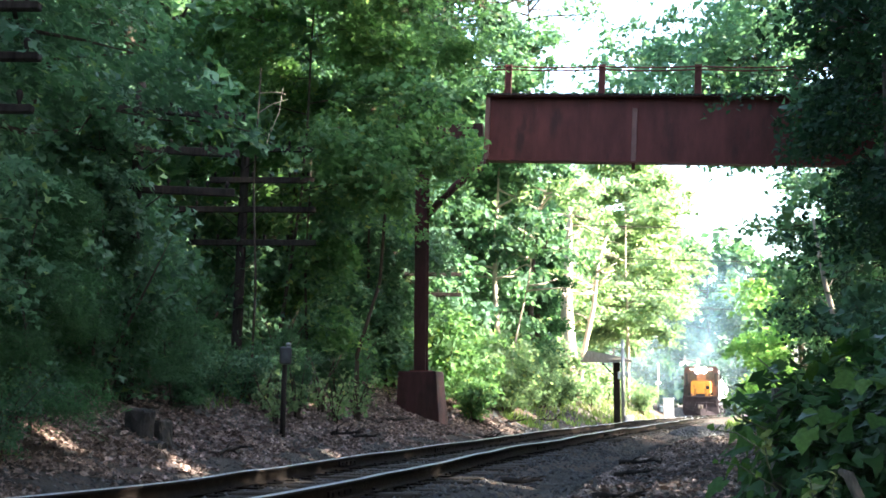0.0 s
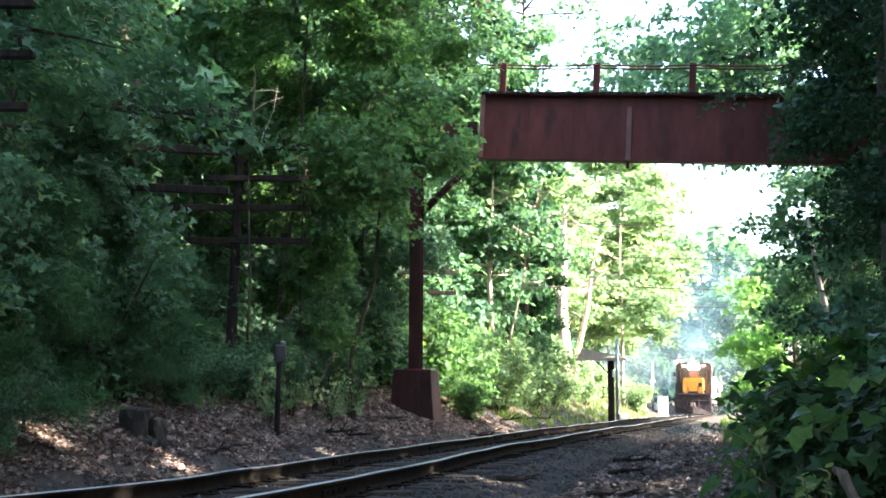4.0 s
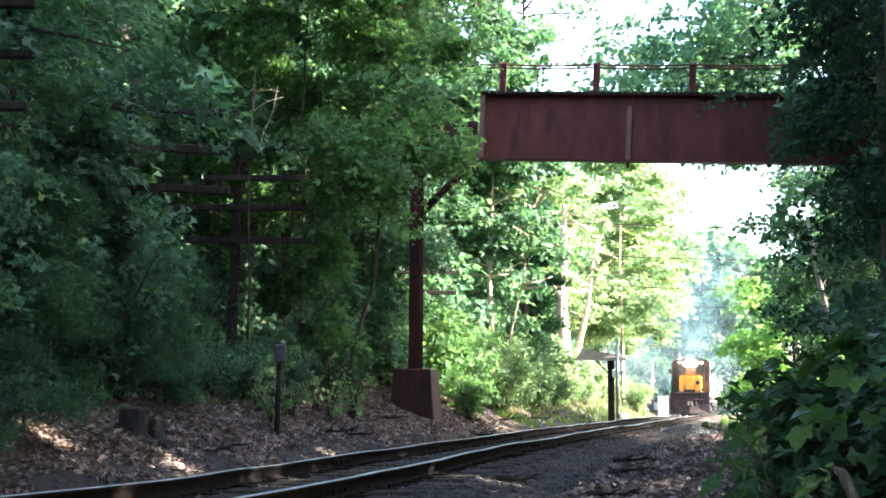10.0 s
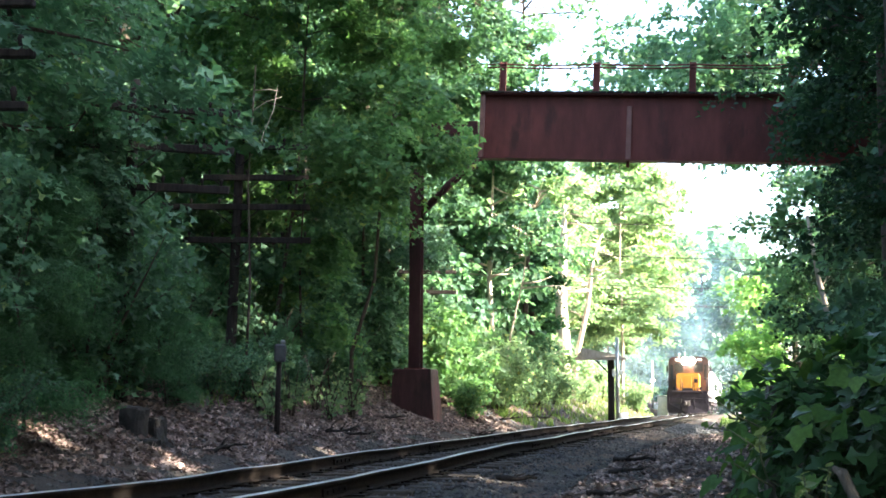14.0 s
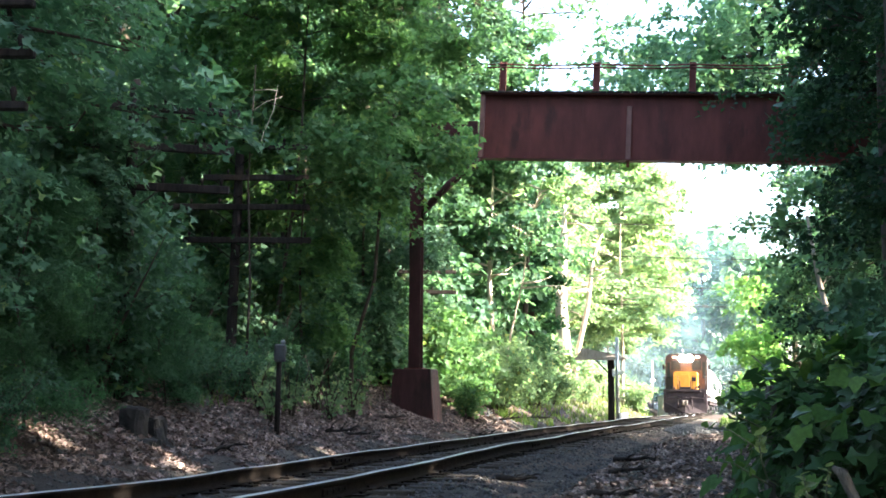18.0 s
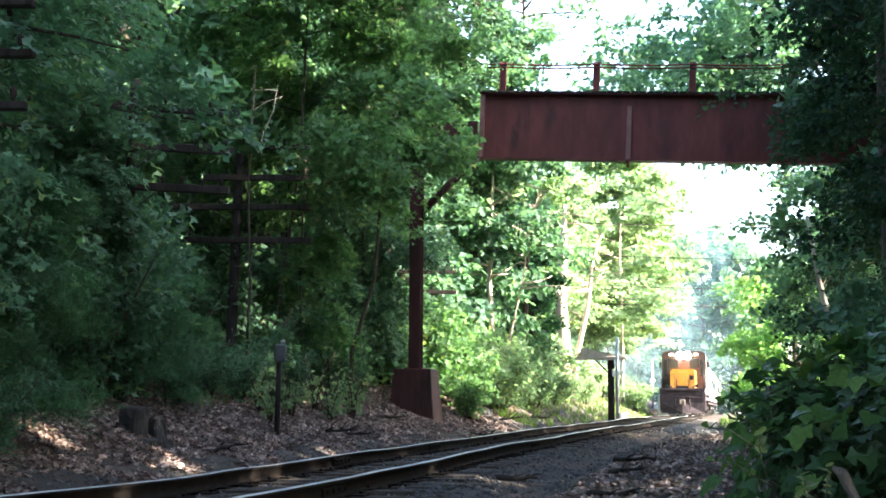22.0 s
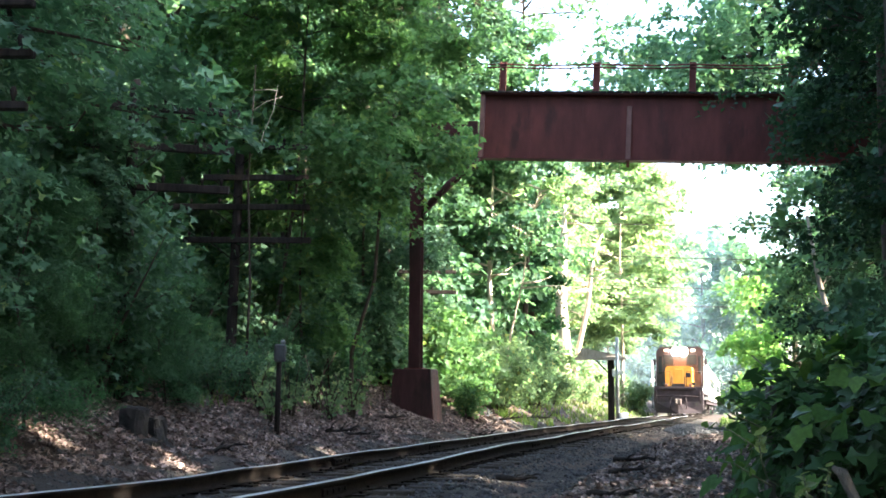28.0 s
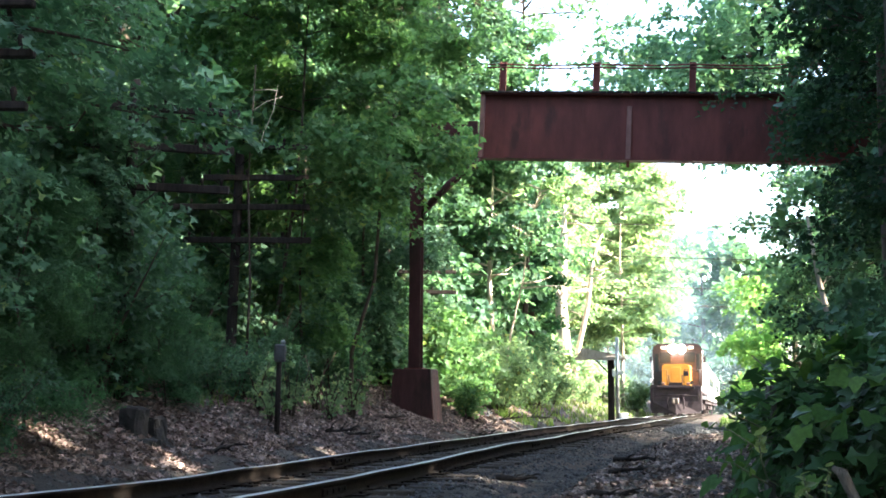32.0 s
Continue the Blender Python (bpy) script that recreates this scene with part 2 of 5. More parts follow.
LEAF_NEEDLE = (np.array([(-0.06, -0.5, 0), (0.06, -0.5, 0), (0.0, 0.5, -0.08)]), np.array([(0, 1, 2)]))


def leaf_cloud(rng, P, N, size, template):
    """One leaf at each P, its face along N, turned at random."""
    T, F = template
    n = len(P)
    N = N / np.linalg.norm(N, axis=1, keepdims=True)
    a = rng.normal(size=(n, 3))
    u = a - N * np.sum(a * N, 1, keepdims=True)
    u /= np.linalg.norm(u, axis=1, keepdims=True)
    w = np.cross(N, u)
    s = (size * rng.uniform(0.6, 1.25, n))[:, None, None]
    V = P[:, None, :] + s * (T[None, :, 0:1] * u[:, None, :] + T[None, :, 1:2] * w[:, None, :] + T[None, :, 2:3] * N[:, None, :])
    FF = F[None] + (np.arange(n) * len(T))[:, None, None]
    return V.reshape(-1, 3), FF.reshape(-1, 3)


def sprays(rng, centres, outs, radius, per, flat=0.55, droop=0.45, tilt=0.75):
    """Flat, drooping plates of leaves round the twig ends."""
    n = len(centres)
    r = radius * rng.uniform(0.55, 1.25, n)
    c = np.repeat(centres, per, 0)
    o = np.repeat(outs, per, 0)
    rr = np.repeat(r, per)[:, None]
    q = rng.normal(size=(n * per, 3))
    q /= np.linalg.norm(q, axis=1, keepdims=True)
    q *= rng.uniform(0, 1, (n * per, 1)) ** 0.5
    q[:, 2] *= flat
    q += o * np.array([0.35, 0.35, 0.0]) * rng.uniform(0, 1, (n * per, 1))
    P = c + q * rr
    P[:, 2] -= droop * rr[:, 0] * (q[:, 0] ** 2 + q[:, 1] ** 2)
    N = np.array([0, 0, 0.75]) + o * 0.45 + rng.normal(size=(n * per, 3)) * tilt
    return P, N


def tree(name, m, seed, height, base, radius, nspray, per, leaf, template, leaves, label, bark=None, spray=0.75, group="", lean=(0, 0), bend=0.06, lop=(0, 0), trunk_r=None, droop=0.45, flat=0.55, tilt=0.75):
    rng = np.random.default_rng(seed)
    top = root(name, m, label, "tree", group)
    tr = trunk_r or 0.018 * height + 0.03
    n = 8
    hs = np.linspace(-0.3, height * 0.93, n)
    trunk = np.stack([lean[0] * hs / height + np.cumsum(rng.normal(0, bend, n)), lean[1] * hs / height + np.cumsum(rng.normal(0, bend, n)), hs], 1)
    trunk[:2, :2] = 0
    limbs = [(trunk, np.linspace(tr, tr * 0.18, n), 8)]
    ends, outs = [], []
    nl = max(9, int(height * 1.5))
    for i in range(nl):
        f = (i + rng.uniform(0, 0.8)) / nl
        z = base * 0.9 + (height * 0.93 - base * 0.9) * f
        s = np.array([np.interp(z, hs, trunk[:, k]) for k in range(3)])
        az = i * 2.4 + rng.uniform(-0.5, 0.5)
        prof = math.sqrt(max(0.06, 1 - (2 * f - 0.85) ** 2 / 1.35))
        ln = radius * prof * rng.uniform(0.7, 1.1)
        d = np.array([math.cos(az), math.sin(az), 0]) + np.array([lop[0], lop[1], 0]) * 0.5
        up = rng.uniform(0.15, 0.5)
        ts = np.linspace(0, 1, 5)
        pts = s + ln * (ts[:, None] * d + np.outer(up * ts - 0.28 * ts ** 2, (0, 0, 1))) + rng.normal(0, 0.05 * ln, (5, 3)) * ts[:, None]
        r0 = tr * (0.42 - 0.25 * f)
        limbs.append((pts, np.linspace(r0, r0 * 0.2, 5), 4))
        for t in np.linspace(0.42, 1.0, 4):
            b = np.array([np.interp(t, ts, pts[:, k]) for k in range(3)])
            ends.append(b), outs.append(d)
            for sgn in (-1, 1):
                sd = d * 0.6 + sgn * np.array([-d[1], d[0], 0]) * 0.8 + np.array([0, 0, rng.uniform(-0.15, 0.35)])
                e = b + sd * ln * 0.34 * rng.uniform(0.6, 1.2)
                limbs.append(([b, (b + e) / 2 + rng.normal(0, 0.04, 3), e], [r0 * 0.3, r0 * 0.2, r0 * 0.08], 3))
                ends.append(e), outs.append(sd)
    ends, outs = np.array(ends), np.array(outs)
    smooth(part("trunk", tubes(limbs), bark or M_BARK, top))
    pick = rng.integers(0, len(ends), nspray)
    C = ends[pick] + rng.normal(0, 0.22 * spray, (nspray, 3)) + rng.normal(0, 0.12, (nspray, 3)) * radius * 0.4
    P, N = sprays(rng, C, outs[pick], spray, per, droop=droop, flat=flat, tilt=tilt)
    V, F = leaf_cloud(rng, P, N, leaf, template)
    part("crown", fast_mesh("crown", V, F), leaves, top)
    return top


def shrub(name, m, seed, height, radius, n, leaf, template, leaves, label, category="shrub", group="", stems=9, flat=0.5):
    rng = np.random.default_rng(seed)
    top = root(name, m, label, category, group)
    lines, ends, outs = [], [], []
    for i in range(stems):
        az, ln = i * 2.4 + rng.uniform(-0.5, 0.5), rng.uniform(0.55, 1.0)
        d = np.array([math.cos(az), math.sin(az), 0])
        f = rng.uniform(0.25, 1.0)
        ts = np.linspace(0, 1, 5)
        pts = d * 0.06 * radius + radius * f * np.outer(ts ** 1.3, d) + np.outer(height * ln * ts ** 0.85, (0, 0, 1)) + rng.normal(0, 0.04 * height, (5, 3)) * ts[:, None]
        pts[0, 2] = -0.1
        lines.append((pts, np.linspace(0.014 * height + 0.006, 0.004, 5), 4))
        for t in np.linspace(0.25, 1, 6):
            ends.append([np.interp(t, ts, pts[:, k]) for k in range(3)]), outs.append(d)
    for ln_ in lines:
        smooth(part("stem", tubes([ln_]), M_BARK, top))
    ends, outs = np.array(ends), np.array(outs)
    per = 14
    k = max(1, n // per)
    pick = rng.integers(0, len(ends), k)
    C = ends[pick] + rng.normal(0, 0.13, (k, 3)) * np.array([radius, radius, height * 0.6])
    C[:, 2] = np.maximum(C[:, 2], 0.1)
    P, N = sprays(rng, C, outs[pick], 0.22 * (radius + height) * 0.6, per, flat=flat, tilt=0.6)
    P[:, 2] = np.maximum(P[:, 2], 0.02)
    V, F = leaf_cloud(rng, P, N, leaf, template)
    part("foliage", fast_mesh("foliage", V, F), leaves, top)
    return top


def on_ground(x, y, rz=0.0, dz=0.0):
    return pose(x, y, gz(x, y) + dz, 0, 0, rz)


# ---- railway track ----
def rail_profile():
    """Half-profile corners of a rail, head at z = 0: head, web, foot."""
    return [(-0.035, -0.004), (-0.028, 0.0), (0.028, 0.0), (0.035, -0.004), (0.035, -0.032), (0.009, -0.044), (0.009, -0.128), (0.066, -0.142), (0.066, -0.153),
            (-0.066, -0.153), (-0.066, -0.142), (-0.009, -0.128), (-0.009, -0.044), (-0.035, -0.032)]


def rail_mesh(offset, y0, y1, seed):
    rng = np.random.default_rng(seed)
    yy = np.concatenate([np.arange(y0, 60, 0.45), np.arange(60, y1, 2.0)])
    sag = np.interp(yy, np.arange(-20, 140, 3.1), rng.normal(0, 0.016, 52)) + np.interp(yy, np.arange(-20, 140, 0.9), rng.normal(0, 0.006, 178))
    sway = np.interp(yy, np.arange(-20, 140, 4.3), rng.normal(0, 0.010, 38))
    prof = rail_profile()
    V, F = [], []
    for i, y in enumerate(yy):
        dx = float(track_x(y + 0.3) - track_x(y - 0.3)) / 0.6
        nrm = Vector((1, -dx, 0)).normalized()
        c = Vector((float(track_x(y)), y, float(track_z(y)) + sag[i])) + nrm * (offset + sway[i])
        for px, pz in prof:
            V.append(tuple(c + nrm * px + Vector((0, 0, pz))))
    k = len(prof)
    for i in range(len(yy) - 1):
        for j in range(k):
            a, b = i * k + j, i * k + (j + 1) % k
            F.append((a, b, b + k, a + k))
    me = fast_mesh("rail", V, F)
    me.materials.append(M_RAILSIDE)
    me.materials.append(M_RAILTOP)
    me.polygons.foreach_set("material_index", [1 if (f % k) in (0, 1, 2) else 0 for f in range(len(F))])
    return me


track = root("railway_track", pose(0, 0, 0), "single railway track of worn rails on weathered wooden ties", "railway track", kind="structure")
for off, seed in ((-0.7535, 3), (0.7535, 8)):
    part("rail", rail_mesh(off, -14.0, 135.0, seed), M_RAILSIDE, track, "worn steel rail with bright polished head")


def heading(y):
    return math.atan2(float(track_x(y + 0.5) - track_x(y - 0.5)), 1.0)


tie_me = bpy.data.meshes.new("tie")
_b = boxes((-1.3, 1.3, -0.11, 0.11, -0.17, 0.0), bevel=0.012)
_b.to_mesh(tie_me), _b.free()
tie_me.materials.append(M_TIE)
plate_me = bpy.data.meshes.new("tie_plate")
_b = boxes((-0.16, 0.16, -0.09, 0.09, 0.0, 0.018), (-0.105, -0.075, -0.05, -0.02, 0.0, 0.04), (0.075, 0.105, 0.02, 0.05, 0.0, 0.04))
_b.to_mesh(plate_me), _b.free()
plate_me.materials.append(M_RAILSIDE)
rng = np.random.default_rng(11)
for i in range(184):
    y = -14.0 + i * 0.53
    h = heading(y)
    t = part("tie", tie_me, M_TIE, track)
    t.matrix_basis = Matrix.Translation((float(track_x(y)) + rng.normal(0, 0.03), y, float(track_z(y)) - 0.176 + rng.normal(0, 0.008))) @ pose(0, 0, 0, 0, rng.normal(0, 0.5), -math.degrees(h) + rng.normal(0, 1.2))
    if 4 < y < 42:
        for off in (-0.7535, 0.7535):
            p = part("tie_plate", plate_me, M_RAILSIDE, track)
            p.matrix_basis = t.matrix_basis @ pose(off, 0, 0.002)


def joint_bar(y, off):
    h = heading(y)
    m = pose(float(track_x(y)), y, float(track_z(y)), 0, 0, -math.degrees(h)) @ pose(off, 0, 0)
    bm = bmesh.new()
    for sx in (-1, 1):
        box(bm, sx * 0.012 if sx > 0 else -0.036, 0.036 if sx > 0 else -0.012, -0.33, 0.33, -0.122, -0.048, 0.004)
        for k in range(4):
            box(bm, 0.036 * sx - 0.018, 0.036 * sx + 0.018, -0.26 + k * 0.17, -0.22 + k * 0.17, -0.10, -0.065)
    ob = part("joint_bar", bm, M_RAILSIDE, track, "rusty bolted joint bar")
    ob.matrix_basis = m


for y, off in ((15.8, -0.7535), (20.6, -0.7535), (25.6, -0.7535), (27.6, -0.7535), (22.0, 0.7535), (30.5, 0.7535), (33.0, 0.7535), (11.0, 0.7535)):
    joint_bar(y, off)


# ---- footbridge over the track ----
BZ = 6.87
bridge = root("footbridge", pose(0.93, 30.0, BZ, 0, 2.7, -10.4), "old footbridge of rusty red riveted plate girders over the railway", "bridge")
L, D = 13.2, 1.71
# two girders: web, flanges, stiffeners
for gy, B0 in ((0.0, 0.0), (2.1, 0.75)):
    bm = bmesh.new()
    box(bm, 0, L, gy - 0.008, gy + 0.008, B0 + 0.02, D - 0.02)
    box(bm, -0.05, L, gy - 0.17, gy + 0.17, B0, B0 + 0.03, 0.004)
    box(bm, -0.05, L, gy - 0.17, gy + 0.17, D - 0.03, D, 0.004)
    g = part("girder", bm, M_RUST, bridge)
    for x in (0.03, 3.78, 7.6, 11.4):
        part("stiffener", boxes((x - 0.06, x + 0.06, gy - 0.12, gy - 0.008, B0 + 0.03, D - 0.03 - (0.28 if 3 < x < 4 else 0)), bevel=0.006), M_RUST_PALE if x < 4 else M_RUST, g, "worn pale stiffener angle")
    for x in (1.25, 2.55, 4.95, 6.3):
        part("splice_plate", boxes((x - 0.055, x + 0.055, gy - 0.020, gy - 0.008, B0 + 0.03, D - 0.03), bevel=0.003), M_RUST, g)
    rv = bmesh.new()
    for k in range(88):
        for z in (B0 + 0.085, D - 0.085):
            box(rv, 0.1 + k * 0.15 - 0.012, 0.1 + k * 0.15 + 0.012, gy - 0.018, gy - 0.008, z - 0.012, z + 0.012)
    tagged(part("rivets", rv, M_RUST, g), kind="stuff")
part("drain_stub", boxes((3.74, 3.82, -0.06, 0.02, -0.16, 0.0), bevel=0.01), M_RUST, bridge)
for k in range(7):
    part("floor_beam", boxes((0.3 + k * 2.05, 0.42 + k * 2.05, 0.05, 2.05, 1.3, 1.55)), M_RUST, bridge)
for k in range(66):
    part("deck_plank", boxes((k * 0.2, k * 0.2 + 0.185, -0.2, 2.3, D + 0.002, D + 0.05)), M_POLE, bridge)
for gy in (-0.05,):
    for k in range(6):
        x = 0.52 + k * 2.4
        bm = boxes((x - 0.085, x + 0.085, gy - 0.01, gy + 0.01, D + 0.05, D + 0.84), (x - 0.085, x - 0.065, gy - 0.07, gy + 0.07, D + 0.05, D + 0.84), (x + 0.065, x + 0.085, gy - 0.07, gy + 0.07, D + 0.05, D + 0.84))
        part("railing_post", bm, M_RUST, bridge)
    for z in (0.78, 0.70):
        pts = [(0.1 + 0.4 * i, gy - 0.03, D + z - 0.035 * math.sin(math.pi * ((0.4 * i + 0.1 - 0.52) % 2.4) / 2.4)) for i in range(33)]
        part("railing_cable", tubes([(pts, [0.022] * 33, 5)]), M_RUST, bridge)


def h_column(bm, x, y, z0, z1, w=0.3):
    box(bm, x - w / 2, x + w / 2, y - w / 2, y - w / 2 + 0.02, z0, z1)
    box(bm, x - w / 2, x + w / 2, y + w / 2 - 0.02, y + w / 2, z0, z1)
    box(bm, x - 0.01, x + 0.01, y - w / 2, y + w / 2, z0, z1)


def bent(x, y, zped, name_label):
    """A steel column on a battered plinth, with a cap."""
    b = root("bridge_bent", pose(x, y, 0, 0, 0, -13), name_label, "bridge support")
    z0 = gz(x, y) - 0.3
    bm = bmesh.new()
    v = [bm.verts.new(p) for p in ((-0.55, -0.45, z0), (0.60, -0.45, z0), (0.60, 0.55, z0), (-0.55, 0.55, z0), (-0.5, -0.38, zped), (0.48, -0.38, zped), (0.48, 0.45, zped), (-0.5, 0.45, zped))]
    for f in ((0, 1, 5, 4), (1, 2, 6, 5), (2, 3, 7, 6), (3, 0, 4, 7), (4, 5, 6, 7), (3, 2, 1, 0)):
        bm.faces.new([v[i] for i in f])
    bmesh.ops.bevel(bm, geom=bm.edges[:], offset=0.02, segments=1, affect="EDGES")
    part("plinth", bm, M_RUST_DARK, b, "battered plinth painted dull red")
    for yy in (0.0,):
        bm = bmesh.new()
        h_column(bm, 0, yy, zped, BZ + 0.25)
        c = part("column", bm, M_RUST_DARK, b)
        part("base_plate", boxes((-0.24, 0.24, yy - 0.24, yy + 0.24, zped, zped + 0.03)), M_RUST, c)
    # Darker colour put on to subdue the sun on this beam.
    part("cap_beam", boxes((-0.16, 0.16, -0.3, 2.4, BZ + 0.25, BZ + 0.6), bevel=0.01), M_RUST_DARK, b)
    return b


near_bent = bent(-0.68, 30.2, 1.48, "rusty red steel bridge column on a battered plinth beside the track")
for yy in (0.0,):
    part("knee_brace", tubes([([(0.1, yy, 5.45), (0.85, yy, 6.2), (1.66, yy, 6.84)], [0.10, 0.10, 0.10], 4)]), M_RUST_DARK, near_bent)
    # End beam coloured dark too, holding back the sun on it.
    part("end_beam", boxes((-1.2, 1.6, yy - 0.1, yy + 0.1, BZ + 0.62, BZ + 0.95)), M_RUST_DARK, near_bent)
far_bent = bent(12.6, 27.75, 1.0, "rusty red steel bridge column hidden among trees")


# ---- wooden line poles ----
def line_pole(x, y, height, arms, lean, r=0.088, th=0.06, label="weathered wooden line pole with crossarms among the trees"):
    top = root("utility_pole", on_ground(x, y), label, "utility pole", "line poles")
    pts = [(lean[0] * k / 8, lean[1] * k / 8, -0.4 + (height + 0.4) * k / 8) for k in range(9)]
    smooth(part("pole", tubes([(pts, list(np.linspace(r * 1.15, r * 0.85, 9)), 12)]), M_POLE, top))
    for z, a, b, *tip in arms:
        zz = z - gz(x, y)
        cx = lean[0] * zz / height
        arm = part("crossarm", boxes((cx + a, cx + b, -0.16, -0.06, zz - th, zz + th), bevel=0.01), M_POLE, top)
        if tip:
            # an arm that hangs askew on its bolt
            arm.matrix_basis = Matrix.Translation((cx, 0, zz)) @ pose(0, 0, 0, 0, tip[0], 0) @ Matrix.Translation((-cx, 0, -zz))
        for k in range(6):
            px = a + 0.12 + k * (b - a - 0.24) / 5
            part("insulator", tubes([([(cx + px, -0.11, zz + th), (cx + px, -0.11, zz + 0.13), (cx + px, -0.11, zz + 0.17)], [0.012, 0.035, 0.02], 6)]), M_POLE, arm)
        part("brace", tubes([([(cx + 0.55, -0.14, zz), (cx + 0.02, -0.15, zz - 0.42)], [0.015, 0.015], 4), ([(cx - 0.55, -0.14, zz), (cx - 0.02, -0.15, zz - 0.42)], [0.015, 0.015], 4)]), M_POLE, top)
    return top


line_pole(-4.3, 24.0, 5.4, [(5.86, -0.85, 1.45), (5.21, -0.7, 1.45), (4.6, -1.62, 1.5), (3.92, -1.05, 1.55)], (0.12, 0), r=0.1)
line_pole(-4.84, 10.0, 4.6, [(4.11, -1.6, 1.3), (3.66, -1.6, 1.32), (3.20, -1.6, 1.28)], (0, 0), th=0.036)
line_pole(-4.72, 17.5, 4.9, [(5.08, -0.3, 1.62, 4.5), (4.47, -1.0, 1.55, 3.0), (3.86, -0.2, 1.5, 2.4)], (0.05, 0))
line_pole(-0.85, 36.0, 5.4, [(4.57, -0.5, 1.26), (3.95, -0.5, 1.26)], (0.0, 0))


# ---- trackside things ----
M_BOXGREY = material("dull_grey_paint", (0.016, 0.019, 0.020), (0.040, 0.044, 0.046), 9, 0.7, 0.3, 60, stain=(0.04, 0.035, 0.03), stain_scale=6.0)
M_GREYCAP = material("pale_worn_paint", (0.14, 0.15, 0.155), (0.26, 0.27, 0.28), 12, 0.7, 0.3, 60)


def marker_post(x, y):
    top = root("marker_post", on_ground(x, y, 6), "slim dark post with a small grey box near its top", "post")
    part("post", tubes([([(-0.01, 0, -0.3), (0.0, 0, 0.7), (0.01, 0, 1.5)], [0.05, 0.045, 0.042], 8)]), M_POLE, top)
    b = part("box", boxes((-0.08, 0.12, -0.10, 0.06, 1.2, 1.50), bevel=0.025), M_BOXGREY, top, "small weathered grey box")
    part("cap", boxes((0.02, 0.11, -0.06, 0.03, 1.502, 1.57), bevel=0.02), M_GREYCAP, b, "pale worn cap")


marker_post(-2.75, 20.0)


def block(x, y, rz, w, d, h, mat, label, tilt=0.0):
    bm = boxes((-w / 2, w / 2, -d / 2, d / 2, -0.12, h), bevel=0.03)
    bmesh.ops.subdivide_edges(bm, edges=bm.edges[:], cuts=2, use_grid_fill=True)
    rg = random.Random(int(w * 1000))
    for v in bm.verts:
        v.co += Vector((rg.uniform(-1, 1), rg.uniform(-1, 1), rg.uniform(-1, 1))) * 0.015
    ob = part("concrete_block", bm, mat)
    ob.matrix_basis = on_ground(x, y, rz) @ pose(0, 0, 0, tilt, 0, 0)
    return tagged(ob, label, "block", "discarded blocks")


block(-4.1, 15.9, 62, 0.26, 0.32, 0.32, M_CONCRETE, "dirty grey concrete block lying in leaf litter", 4)
block(-3.84, 16.12, 50, 0.2, 0.24, 0.27, M_CONCRETE, "broken grey concrete block lying in leaf litter", -6)
block(-3.84, 15.72, -10, 0.26, 0.2, 0.07, M_CONCRETE, "flat broken piece of grey concrete in leaf litter", 3)


def trackside_shelter(x, y):
    top = root("trackside_canopy", on_ground(x, y, -12), "small sunlit wooden canopy on a post beside the track", "shelter")
    z = 2.42 - gz(x, y)
    bm = bmesh.new()
    v = [bm.verts.new(p) for p in ((-1.5, -0.7, z), (0.35, -0.7, z + 0.03), (0.35, 0.7, z + 0.03), (-1.5, 0.7, z), (-1.3, -0.6, z + 0.46), (0.3, -0.6, z + 0.16), (0.3, 0.6, z + 0.16), (-1.3, 0.6, z + 0.46))]
    for f in ((0, 1, 5, 4), (1, 2, 6, 5), (2, 3, 7, 6), (3, 0, 4, 7), (4, 5, 6, 7), (3, 2, 1, 0)):
        bm.faces.new([v[i] for i in f])
    part("roof", bm, M_PALEBARK, top, "pale weathered board roof")
    part("fascia", boxes((-1.55, 0.55, -0.8, -0.71, z - 0.06, z + 0.07), bevel=0.01), M_PALEBARK, top)
    part("post", boxes((-0.25, 0.02, -0.14, 0.14, -0.3, z), bevel=0.02), M_POLE, top)
    part("brace", tubes([([(-0.2, 0, z - 0.6), (-0.75, 0, z - 0.03)], [0.04, 0.04], 4)]), M_POLE, top)


M_WHITE = material("weathered_white_paint", (0.6, 0.6, 0.58), (0.78, 0.78, 0.75), 4, 0.6, 0.1, 50, stain=(0.4, 0.38, 0.33), stain_at=0.62)
M_GREYMETAL = material("galvanised_metal", (0.35, 0.36, 0.37), (0.5, 0.5, 0.5), 8, 0.45, 0.1, 60, metal=0.6)
trackside_shelter(7.2, 50.0)


def signal_mast(x, y, h):
    top = root("signal_mast", on_ground(x, y), "slender pale metal mast with small white plates", "mast")
    part("mast", tubes([([(0, 0, -0.2), (0, 0, h)], [0.09, 0.07], 10)]), M_GREYMETAL, top)
    part("plate", boxes((0.08, 0.26, -0.06, -0.02, h * 0.56, h * 0.56 + 0.2), bevel=0.02), M_WHITE, top, "small white plate")
    part("plate", boxes((-0.22, -0.08, -0.06, -0.02, h * 0.54, h * 0.54 + 0.3), bevel=0.02), M_WHITE, top, "small white plate")
    part("base", boxes((0.05, 0.4, -0.2, 0.2, -0.1, 0.4), bevel=0.03), M_WHITE, top)


signal_mast(7.2, 49.0, 3.5)
signal_mast(19.4, 110.0, 4.4)


